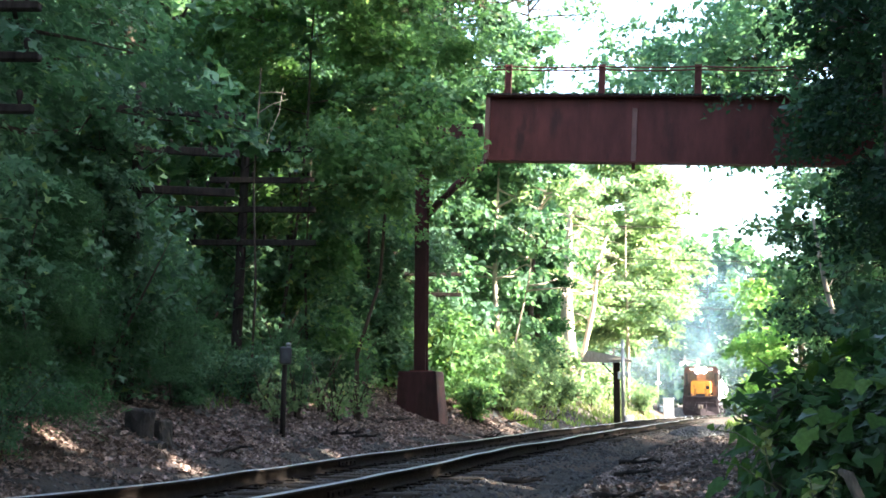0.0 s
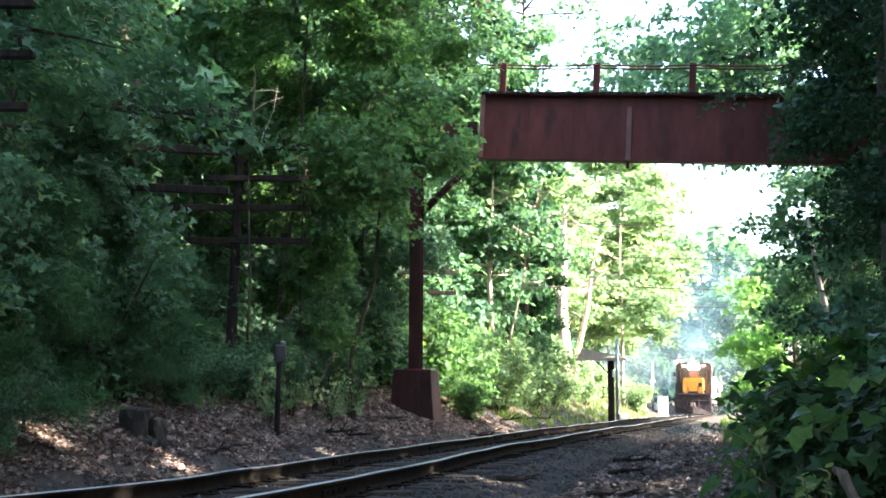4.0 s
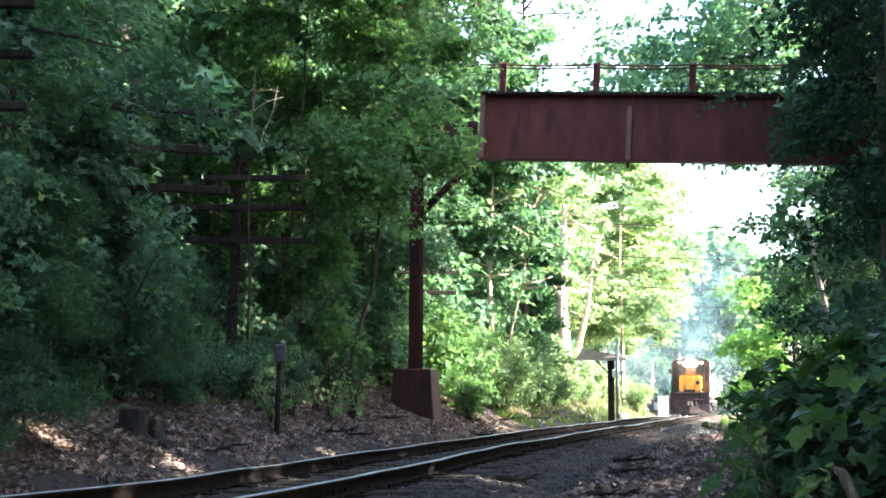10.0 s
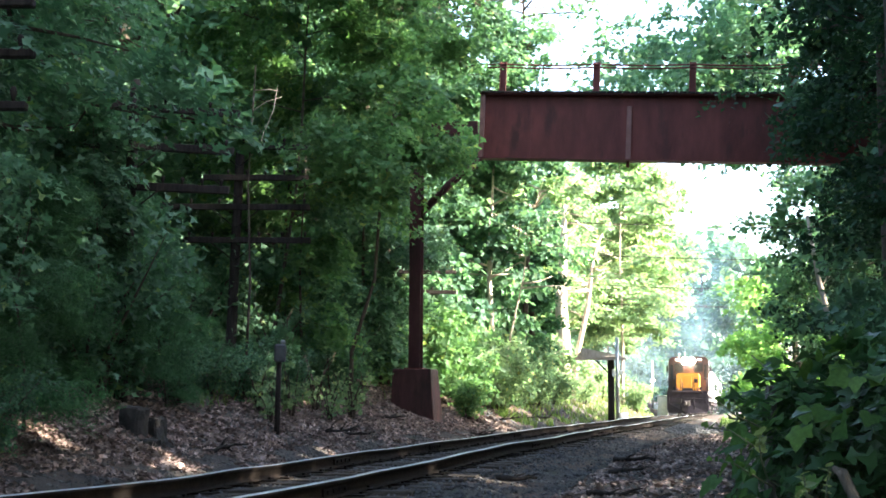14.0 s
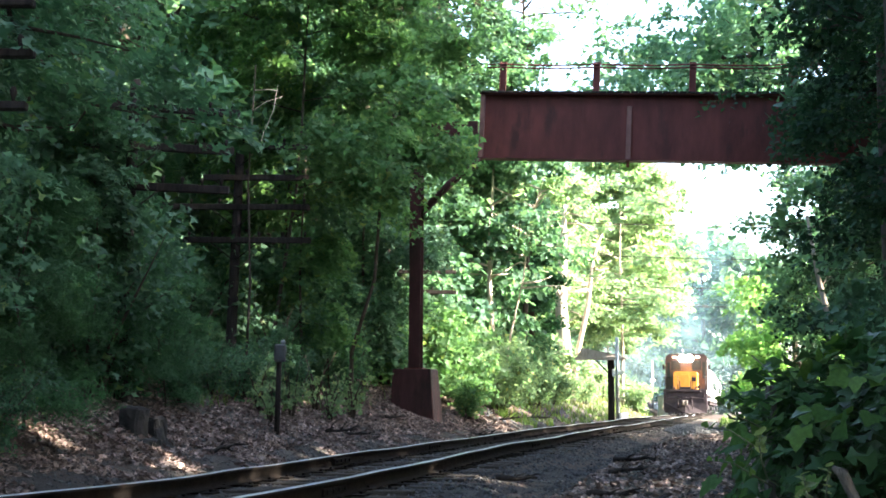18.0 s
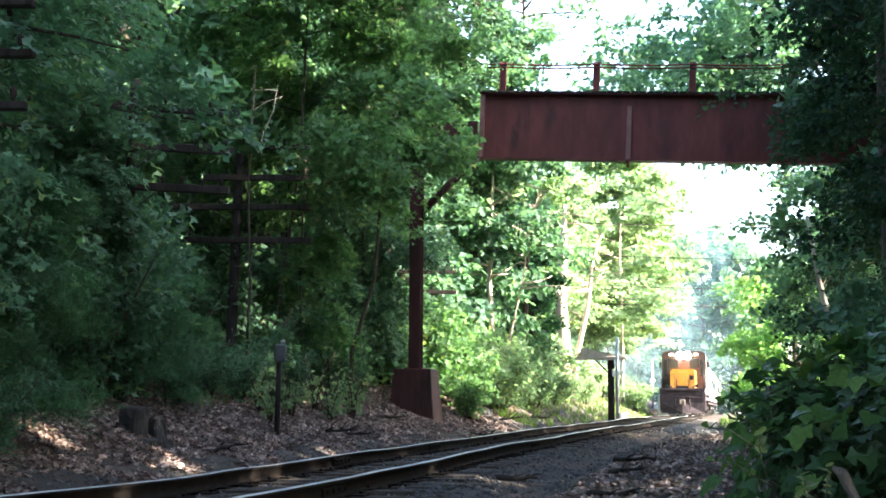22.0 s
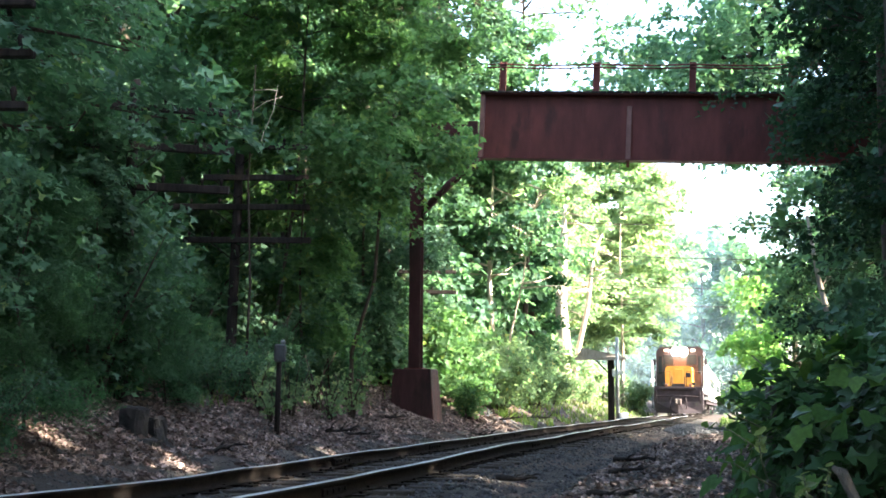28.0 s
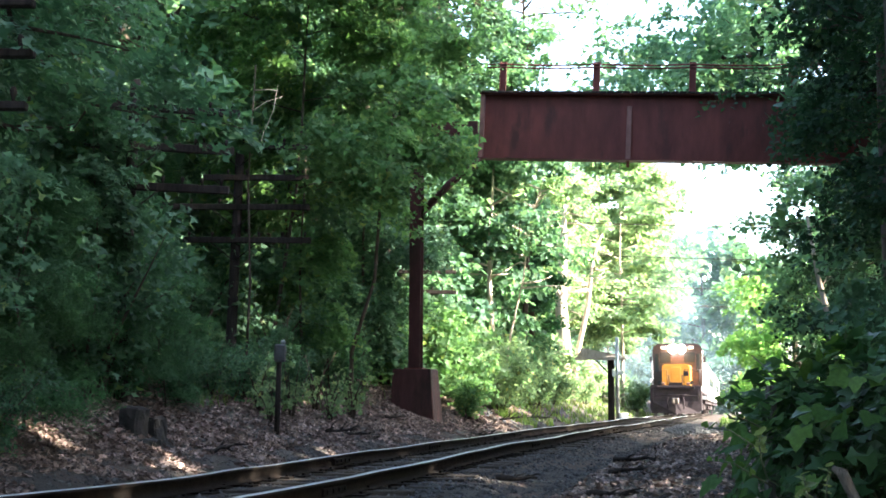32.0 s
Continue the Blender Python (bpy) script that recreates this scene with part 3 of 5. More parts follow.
def cabinet(x, y):
    top = root("relay_cabinet", on_ground(x, y, -8), "white metal relay cabinet standing beside the track", "cabinet")
    part("body", boxes((-0.38, 0.38, -0.3, 0.3, 0.0, 1.65), bevel=0.02), M_WHITE, top)
    d = part("door", boxes((-0.33, 0.33, -0.325, -0.303, 0.1, 1.55), bevel=0.006), M_WHITE, top)
    part("handle", boxes((0.22, 0.27, -0.36, -0.327, 0.75, 0.95)), M_GREYMETAL, d)
    part("roof", boxes((-0.44, 0.44, -0.37, 0.37, 1.652, 1.74), bevel=0.02), M_GREYMETAL, top)


cabinet(17.2, 93.2)


# overhead cables crossing far down the line
for k, (y, z0, z1, sag) in enumerate(((58.0, 9.9, 9.8, 0.5), (75.0, 10.6, 10.2, 0.6), (75.0, 8.8, 8.3, 0.7), (80.0, 7.8, 7.4, 0.5))):
    pts = [(-4 + 44 * i / 24, y + 0.1 * i, z0 + (z1 - z0) * i / 24 - sag * 4 * (i / 24) * (1 - i / 24)) for i in range(25)]
    tagged(part("overhead_cable", tubes([(pts, [0.024] * 25, 5)]), M_POLE), "thin overhead cable strung across the railway", "cable", "overhead cables")


def fallen_branch(x, y, rz, length, seed, lift=0.05):
    """A dead forked branch lying on the ground."""
    rg = np.random.default_rng(seed)
    top = root("fallen_branch", on_ground(x, y, rz), "dead dark branch lying on the ground", "branch", "fallen branches")
    ts = np.linspace(0, 1, 7)
    main = np.stack([length * (ts - 0.5), rg.normal(0, 0.03 * length, 7), lift + 0.12 * length * ts * rg.uniform(0.2, 1.2) + rg.normal(0, 0.012, 7)], 1)
    smooth(part("limb", tubes([(main, np.linspace(0.045, 0.015, 7), 6)]), M_POLE, top))
    for k in range(4):
        b = main[2 + k]
        e = b + np.array([rg.uniform(0.1, 0.35) * length, rg.uniform(-0.25, 0.25) * length, rg.uniform(-0.02, 0.25) * length])
        smooth(part("twig", tubes([([b, (b + e) / 2 + rg.normal(0, 0.03, 3), e], [0.02, 0.013, 0.006], 5)]), M_POLE, top))


for x, y, rz, ln, sd in ((-2.05, 22.2, 10, 0.9, 1), (-1.75, 22.9, -20, 0.7, 2), (1.05, 30.6, 5, 1.0, 3), (1.4, 31.5, 30, 0.6, 4), (1.9, 13.4, 8, 0.6, 5), (0.9, 14.5, -6, 0.5, 6), (2.6, 17.0, 10, 0.5, 7), (3.2, 20.0, -12, 0.7, 8), (-3.1, 16.8, 30, 0.6, 9), (1.9, 36.2, -15, 1.1, 10), (2.7, 38.6, 40, 1.3, 11), (3.2, 40.4, 5, 1.2, 12), (-1.2, 27.2, 25, 0.8, 13)):
    fallen_branch(x, y, rz, ln, sd)


# ---- locomotive ----
M_ORANGE = material("orange_yellow_paint", (0.56, 0.21, 0.025), (0.66, 0.28, 0.045), 2, 0.35, 0.03, 60, stain=(0.35, 0.15, 0.03), stain_at=0.66)
M_MAROON = material("dark_maroon_paint", (0.018, 0.011, 0.012), (0.03, 0.017, 0.018), 2, 0.4, 0.03, 60, stain=(0.06, 0.03, 0.025))
M_SILVER = material("pale_silver_paint", (0.55, 0.53, 0.50), (0.70, 0.68, 0.64), 2, 0.45, 0.03, 60, stain=(0.35, 0.31, 0.27), stain_at=0.64)
M_PILOT = material("dirty_black_brown_steel", (0.018, 0.014, 0.016), (0.038, 0.029, 0.033), 3, 0.8, 0.2, 50, spec=0.15)
M_WHEEL = material("oily_wheel_steel", (0.06, 0.05, 0.045), (0.14, 0.12, 0.11), 6, 0.5, 0.1, 60, metal=0.6)
M_LENS = glow_material("burning_headlight", (1.0, 0.93, 0.78), 250.0)
M_WINDOW = bpy.data.materials.new("dark_cab_glass")
M_WINDOW.use_nodes = True
_g = M_WINDOW.node_tree.nodes["Principled BSDF"]
_g.inputs["Base Color"].default_value, _g.inputs["Roughness"].default_value = (0.02, 0.025, 0.03, 1), 0.05


def cylinder_bm(r, x0, x1, sides=20, axis="X"):
    bm = bmesh.new()
    bmesh.ops.create_cone(bm, cap_ends=True, segments=sides, radius1=r, radius2=r, depth=x1 - x0)
    turn = pose(0, 0, 0, 0, 90, 0) if axis == "X" else (pose(0, 0, 0, 90, 0, 0) if axis == "Y" else Matrix())
    bmesh.ops.transform(bm, matrix=turn, verts=bm.verts)
    off = {"X": Vector(((x0 + x1) / 2, 0, 0)), "Y": Vector((0, (x0 + x1) / 2, 0)), "Z": Vector((0, 0, (x0 + x1) / 2))}[axis]
    bmesh.ops.translate(bm, vec=off, verts=bm.verts)
    return bm


def hood_bm(w, y0, y1, z0, z1, r=0.28, taper=0.0):
    """A hood with a rounded roof: arch section run along y."""
    prof = [(-w / 2, z0), (-w / 2, z1 - r)]
    for k in range(1, 5):
        a = math.pi / 2 * k / 5
        prof.append((-w / 2 + r * (1 - math.cos(a)), z1 - r + r * math.sin(a)))
    prof += [(-w / 2 + r, z1), (w / 2 - r, z1)]
    for k in range(4, 0, -1):
        a = math.pi / 2 * k / 5
        prof.append((w / 2 - r * (1 - math.cos(a)), z1 - r + r * math.sin(a)))
    prof += [(w / 2, z1 - r), (w / 2, z0)]
    bm = bmesh.new()
    rings = [[bm.verts.new((x * s, y, z0 + (z - z0) * (1 - (1 - s) * 0.6))) for x, z in prof] for y, s in ((y0, 1.0), (y1, 1.0 - taper))]
    n = len(prof)
    for k in range(n):
        bm.faces.new((rings[0][k], rings[0][(k + 1) % n], rings[1][(k + 1) % n], rings[1][k]))
    bm.faces.new(rings[0]), bm.faces.new(rings[1][::-1])
    return bm


def locomotive():
    """Front at y = 0 and facing +y, rail head at z = 0."""
    t = root("locomotive", Matrix(), "orange and maroon diesel locomotive with burning headlights on the track", "locomotive")
    frame_ = part("underframe", boxes((-1.5, 1.5, -17.0, -0.45, 1.38, 1.8), bevel=0.02), M_PILOT, t)
    # pilot and plough
    bm = boxes((-1.52, 1.52, -0.45, -0.36, 0.28, 1.8), bevel=0.02)
    v = [bm.verts.new(p) for p in ((-1.45, -0.36, 0.14), (0, 0.1, 0.12), (1.45, -0.36, 0.14), (-1.45, -0.36, 0.85), (0, -0.15, 0.85), (1.45, -0.36, 0.85))]
    bm.faces.new((v[0], v[1], v[4], v[3])), bm.faces.new((v[1], v[2], v[5], v[4])), bm.faces.new((v[3], v[4], v[5])), bm.faces.new((v[0], v[2], v[1])), bm.faces.new((v[0], v[3], v[5], v[2]))
    part("pilot", bm, M_PILOT, t, "dark dirty pilot with plough")
    c = part("coupler", boxes((-0.12, 0.12, -0.3, 0.25, 0.75, 0.98), (-0.2, 0.2, 0.12, 0.42, 0.68, 1.05), bevel=0.04), M_WHEEL, t)
    part("knuckle", boxes((0.06, 0.2, 0.42, 0.56, 0.72, 1.0), bevel=0.03), M_WHEEL, c)
    for sx in (-1, 1):
        st = part("step_well", boxes((sx * 1.5 - 0.04, sx * 1.5 + 0.04, -1.2, -0.45, 0.35, 1.4), bevel=0.01), M_PILOT, t)
        for k in range(4):
            part("step", boxes((min(sx * 1.2, sx * 1.54), max(sx * 1.2, sx * 1.54), -1.15, -0.5, 0.4 + k * 0.27, 0.44 + k * 0.27)), M_GREYMETAL, st)
        part("air_hose", tubes([([(sx * 0.45, -0.36, 1.1), (sx * 0.5, -0.1, 0.85), (sx * 0.48, -0.05, 0.4)], [0.03, 0.03, 0.025], 6)]), M_PILOT, t)
        # end railings and platform lights
        part("handrail", tubes([([(sx * 1.42, -0.42, 1.6), (sx * 1.42, -0.42, 2.55), (sx * 0.5, -0.42, 2.55), (sx * 0.5, -0.42, 1.6)], [0.024] * 4, 6)]), M_PILOT, t)
        part("handrail", tubes([([(sx * 1.45, -1.2, 1.6), (sx * 1.45, -1.2, 2.6), (sx * 1.45, -3.0, 2.6)], [0.022] * 3, 6)]), M_PILOT, t)
        d = part("ditch_light", cylinder_bm(0.12, -0.42, -0.30, 16, "Y"), M_PILOT, t)
        d.location = (sx * 0.95, 0, 1.78)
        part("lens", cylinder_bm(0.10, -0.298, -0.285, 16, "Y"), M_WINDOW, d, "dark unlit lens")
        # side walkway railing
        rails = [([(sx * 1.47, -5.5, 2.55), (sx * 1.47, -16.6, 2.55)], [0.022, 0.022], 6)]
        for k in range(8):
            rails.append(([(sx * 1.47, -5.5 - k * 1.58, 1.6), (sx * 1.47, -5.5 - k * 1.58, 2.55)], [0.02, 0.02], 5))
        part("walkway_railing", tubes(rails), M_SILVER, t)
        part("sill_stripe", boxes((sx * 1.502 - 0.006, sx * 1.502 + 0.006, -16.8, -1.3, 1.36, 1.56)), M_SILVER, t)
    part("footboard_top", boxes((-1.5, 1.5, -16.9, -0.4, 1.602, 1.63)), M_PILOT, t)
    # uncoupling lever, drawgate and grab irons across the end platform
    part("uncoupling_lever", tubes([([(-1.3, -0.3, 1.18), (-0.3, -0.25, 1.25), (0.0, 0.05, 1.2), (0.3, -0.25, 1.25), (1.3, -0.3, 1.18)], [0.02] * 5, 6)]), M_PILOT, t)
    part("drawgate", boxes((-0.42, 0.42, -0.4, -0.36, 1.82, 2.0), (-0.42, -0.36, -0.4, -0.36, 2.0, 2.45), (0.36, 0.42, -0.4, -0.36, 2.0, 2.45), bevel=0.01), M_PILOT, t)
    part("anticlimber", boxes((-1.1, 1.1, -0.36, -0.18, 1.62, 1.78), bevel=0.02), M_PILOT, t)
    for sx in (-1, 1):
        part("grab_iron", tubes([([(sx * 1.36, -0.35, 0.75), (sx * 1.36, -0.28, 0.8), (sx * 1.36, -0.28, 1.5), (sx * 1.36, -0.35, 1.55)], [0.02] * 4, 6)]), M_PILOT, t)
        part("platform_lamp", boxes((sx * 0.75 - 0.1, sx * 0.75 + 0.1, -0.36, -0.26, 1.84, 2.0), bevel=0.02), M_RUST_PALE, t)
    # short hood
    nose = part("short_hood", hood_bm(1.75, -3.1, -1.0, 1.63, 2.95, 0.22, 0.04), M_ORANGE, t, "bright orange-yellow short hood")
    part("nose_door", boxes((-0.3, 0.3, -1.03, -0.985, 1.7, 2.75), bevel=0.02), M_ORANGE, nose)
    part("number_panel", boxes((-0.75, -0.45, -1.02, -0.984, 2.2, 2.5), bevel=0.01), M_PILOT, nose)
    # cab
    cab = part("cab", hood_bm(3.06, -5.4, -3.1, 1.63, 4.28, 0.42), M_MAROON, t, "dark maroon cab with rounded roof")
    for sx in (-1, 1):
        w = part("windscreen", boxes((sx * 0.75 - 0.34, sx * 0.75 + 0.34, -3.12, -3.08, 3.1, 3.75), bevel=0.01), M_WINDOW, cab)
        part("window_frame", boxes((sx * 0.75 - 0.4, sx * 0.75 - 0.34, -3.13, -3.07, 3.04, 3.81), (sx * 0.75 + 0.34, sx * 0.75 + 0.4, -3.13, -3.07, 3.04, 3.81), (sx * 0.75 - 0.34, sx * 0.75 + 0.34, -3.13, -3.07, 3.75, 3.81), (sx * 0.75 - 0.34, sx * 0.75 + 0.34, -3.13, -3.07, 3.04, 3.1)), M_MAROON, w)
        part("corner_window", boxes((sx * 1.27 - 0.11, sx * 1.27 + 0.11, -3.12, -3.08, 2.5, 3.65), bevel=0.01), M_WINDOW, cab)
        for k in range(2):
            part("side_window", boxes((sx * 1.54 - 0.02, sx * 1.54 + 0.02, -4.2 - k * 1.0, -3.4 - k * 1.0, 3.0, 3.7), bevel=0.01), M_WINDOW, cab)
        part("cab_side_panel", boxes((sx * 1.533 - 0.008, sx * 1.533 + 0.008, -5.35, -3.12, 1.66, 3.86)), M_SILVER, cab, "pale silver side panel")
        part("mirror", boxes((sx * 1.66 - 0.08, sx * 1.66 + 0.08, -3.3, -3.26, 3.1, 3.5), bevel=0.01), M_PILOT, cab)
        part("marker_light", boxes((sx * 0.85 - 0.16, sx * 0.85 + 0.16, -3.12, -3.06, 3.95, 4.12), bevel=0.02), M_SILVER, cab)
    h = part("headlight", boxes((-0.52, 0.52, -3.14, -2.98, 3.68, 4.22), bevel=0.04), M_PILOT, cab)
    for sx in (-1, 1):
        l_ = part("headlight_lens", cylinder_bm(0.25, -2.978, -2.965, 20, "Y"), M_LENS, t, "burning white headlight")
        l_.location = (sx * 0.255, 0, 3.95)
    # long hood
    hood = part("long_hood", hood_bm(1.85, -16.4, -5.42, 1.63, 4.2, 0.25), M_SILVER, t, "long pale engine hood with side doors")
    for sx in (-1, 1):
        for k in range(11):
            y = -6.2 - k * 0.9
            dd = part("hood_door", boxes((sx * 0.935 - 0.012, sx * 0.935 + 0.012, y - 0.41, y + 0.41, 1.75, 3.25), bevel=0.008), M_SILVER, hood)
            part("latch", boxes((sx * 0.955 - 0.012, sx * 0.955 + 0.012, y - 0.36, y - 0.3, 2.4, 2.55)), M_PILOT, dd)
        for k in range(4):
            part("louvre", boxes((sx * 0.94 - 0.015, sx * 0.94 + 0.015, -8.2 - k * 2.2, -6.6 - k * 2.2, 3.4, 3.85), bevel=0.01), M_PILOT, hood)
    for k in range(3):
        f = part("roof_fan", cylinder_bm(0.55, 4.18, 4.36, 20, "Z"), M_PILOT, hood)
        f.location = (0, -10.5 - k * 1.7, 0)
    for y in (-7.4, -9.0):
        part("exhaust_stack", boxes((-0.25, 0.25, y - 0.12, y + 0.12, 4.18, 4.42), bevel=0.02), M_PILOT, hood)
    part("horn", tubes([([(0.3, -4.4, 4.3), (0.3, -4.4, 4.55), (0.3, -4.0, 4.58)], [0.03, 0.04, 0.09], 8)]), M_GREYMETAL, t)
    part("fuel_tank", hood_bm(2.5, -10.4, -7.0, 0.35, 1.3, 0.2), M_PILOT, t)
    # trucks with keyed wheelsets
    for yc in (-3.6, -13.6):
        for sx in (-1, 1):
            tr = part("truck_frame", boxes((sx * 1.05 - 0.08, sx * 1.05 + 0.08, yc - 1.9, yc + 1.9, 0.55, 0.95), (sx * 1.05 - 0.1, sx * 1.05 + 0.1, yc - 0.6, yc + 0.6, 0.4, 1.1), bevel=0.03), M_PILOT, t)
            for yy in (-1.37, 1.37):
                part("journal_box", boxes((sx * 1.18 - 0.08, sx * 1.18 + 0.08, yc + yy - 0.17, yc + yy + 0.17, 0.36, 0.72), bevel=0.03), M_PILOT, tr)
        for yy in (-1.37, 1.37):
            w = part("wheelset", cylinder_bm(0.09, -0.95, 0.95, 12), M_WHEEL, t)
            w.location = (0, yc + yy, 0.508)
            for sx in (-1, 1):
                bm = cylinder_bm(0.508, sx * 0.755 - 0.065, sx * 0.755 + 0.065, 28)
                fl = cylinder_bm(0.535, sx * 0.69 - 0.012, sx * 0.69 + 0.012, 28)
                tmp = bpy.data.meshes.new("flange")
                fl.to_mesh(tmp), fl.free()
                bm.from_mesh(tmp)
                for k in range(5):
                    a = 2 * math.pi * k / 5
                    box(bm, sx * 0.82 - 0.02, sx * 0.82 + 0.02, 0.25 * math.cos(a) - 0.05, 0.25 * math.cos(a) + 0.05, 0.25 * math.sin(a) - 0.05, 0.25 * math.sin(a) + 0.05)
                part("wheel", bm, M_WHEEL, w)
            WHEELS.append(w)
    lift = ("handrail", "ditch_light", "walkway_railing", "sill_stripe", "footboard_top", "short_hood", "cab", "headlight_lens", "long_hood", "horn")
    for o in t.children:
        if o.name.split(".")[0] in lift:
            o.location.z += 0.2
    return t


def wheelset(t, y):
    w = part("wheelset", cylinder_bm(0.08, -0.95, 0.95, 12), M_WHEEL, t)
    w.location = (0, y, 0.457)
    for sx in (-1, 1):
        part("wheel", cylinder_bm(0.457, sx * 0.755 - 0.065, sx * 0.755 + 0.065, 24), M_WHEEL, w)
    SMALL_WHEELS.append(w)


def coach(name_label):
    """A passenger coach, front at y = 0 facing +y."""
    t = root("passenger_coach", Matrix(), name_label, "railway coach", "train")
    LN = 24.0
    body = part("body", hood_bm(3.05, -LN, 0.0, 1.15, 4.2, 0.75), M_SILVER, t, "pale silver coach body with rounded roof")
    part("underframe", boxes((-1.3, 1.3, -LN + 0.3, -0.3, 0.85, 1.15), (-0.9, 0.9, -15.5, -8.5, 0.45, 0.85)), M_PILOT, t)
    part("gangway", boxes((-0.6, 0.6, 0.0, 0.35, 1.2, 3.5), bevel=0.05), M_PILOT, t)
    for sx in (-1, 1):
        for k in range(11):
            y = -3.2 - k * 1.76
            part("window", boxes((sx * 1.527 - 0.012, sx * 1.527 + 0.012, y - 0.62, y + 0.62, 2.2, 3.0), bevel=0.01), M_WINDOW, body)
        part("door", boxes((sx * 1.527 - 0.015, sx * 1.527 + 0.015, -1.7, -0.85, 1.2, 3.2), bevel=0.01), M_SILVER, body)
        part("waist_band", boxes((sx * 1.53 - 0.01, sx * 1.53 + 0.01, -LN + 0.1, -1.8, 1.6, 1.75)), M_MAROON, body)
    for yc in (-3.6, -LN + 3.6):
        for sx in (-1, 1):
            part("truck_frame", boxes((sx * 1.0 - 0.08, sx * 1.0 + 0.08, yc - 1.6, yc + 1.6, 0.4, 0.72), bevel=0.03), M_PILOT, t)
        for yy in (-1.25, 1.25):
            wheelset(t, yc + yy)
    return t


WHEELS, SMALL_WHEELS = [], []
loco = locomotive()
tagged(loco, group="train")
coaches = [coach("pale silver passenger coach coupled behind the locomotive"), coach("pale silver passenger coach at the rear of the train")]


# ---- vine-covered bush close to the camera ----
def vine_leaf_mesh(seed, mat):
    """A five-pointed leaf, folded on its midrib and curled; stalk at the origin, tip along +y."""
    rg = random.Random(seed)
    outline = [(0.0, 0.0), (0.17, -0.12), (0.44, -0.08), (0.56, 0.13), (0.47, 0.27), (0.52, 0.48), (0.36, 0.55), (0.18, 0.76), (0.0, 1.0)]
    pts = [(x * rg.uniform(0.88, 1.1), y * rg.uniform(0.94, 1.06)) for x, y in outline]
    fold, curl, wave = rg.uniform(0.1, 0.35), rg.uniform(0.1, 0.4), rg.uniform(0.02, 0.06)
    V, F = [], []
    ribs = [(0, y) for y in (0.02, 0.2, 0.42, 0.62, 0.8)]

    def lift(x, y):
        return fold * abs(x) - curl * y * y * 0.6 - 0.25 * abs(x) ** 2 + wave * math.sin(9 * x + 7 * y)

    bm = bmesh.new()
    mid = [bm.verts.new((0, y, lift(0, y))) for _, y in ribs]
    for sgn in (-1, 1):
        out = [bm.verts.new((sgn * x, y, lift(sgn * x, y))) for x, y in pts[1:-1]]
        tip = bm.verts.new((0, 1.0, lift(0, 1.0))) if sgn < 0 else tip
        ring = [(mid[0], out[0], out[1]), (mid[0], out[1], mid[1]), (mid[1], out[1], out[2]), (mid[1], out[2], out[3]), (mid[1], out[3], mid[2]), (mid[2], out[3], out[4]), (mid[2], out[4], out[5]), (mid[2], out[5], mid[3]),
                (mid[3], out[5], out[6]), (mid[3], out[6], mid[4]), (mid[4], out[6], tip)]
        for f in ring:
            bm.faces.new(f if sgn > 0 else f[::-1])
    me = bpy.data.meshes.new("leaf")
    bm.to_mesh(me)
    bm.free()
    me.materials.append(mat)
    me.polygons.foreach_set("use_smooth", [True] * len(me.polygons))
    return me


def vine_material():
    m = leaf_material("broad_vine_leaf", (0.035, 0.10, 0.03), (0.07, 0.16, 0.05), None, 0.3, 0.62, 0.08)
    n, l = m.node_tree.nodes, m.node_tree.links
    ramp = next(x for x in n if x.type == "VALTORGB")
    for e, c in zip(ramp.color_ramp.elements, ((0.020, 0.055, 0.016, 1), (0.066, 0.12, 0.026, 1))):
        e.color = c
    info = n.new("ShaderNodeObjectInfo")
    l.new(info.outputs["Random"], ramp.inputs[0])
    nz = next(x for x in n if x.type == "TEX_NOISE")
    nz.inputs["Scale"].default_value = 5.0
    return m


M_VINE = vine_material()
M_YOUNG = leaf_material("young_vine_leaf", (0.13, 0.17, 0.07), (0.20, 0.24, 0.11), None, 0.4, 0.6, 0.15)


M_SHOOT = material("young_shoot", (0.04, 0.055, 0.025), (0.08, 0.09, 0.04), 20, 0.7, 0.1, 60)


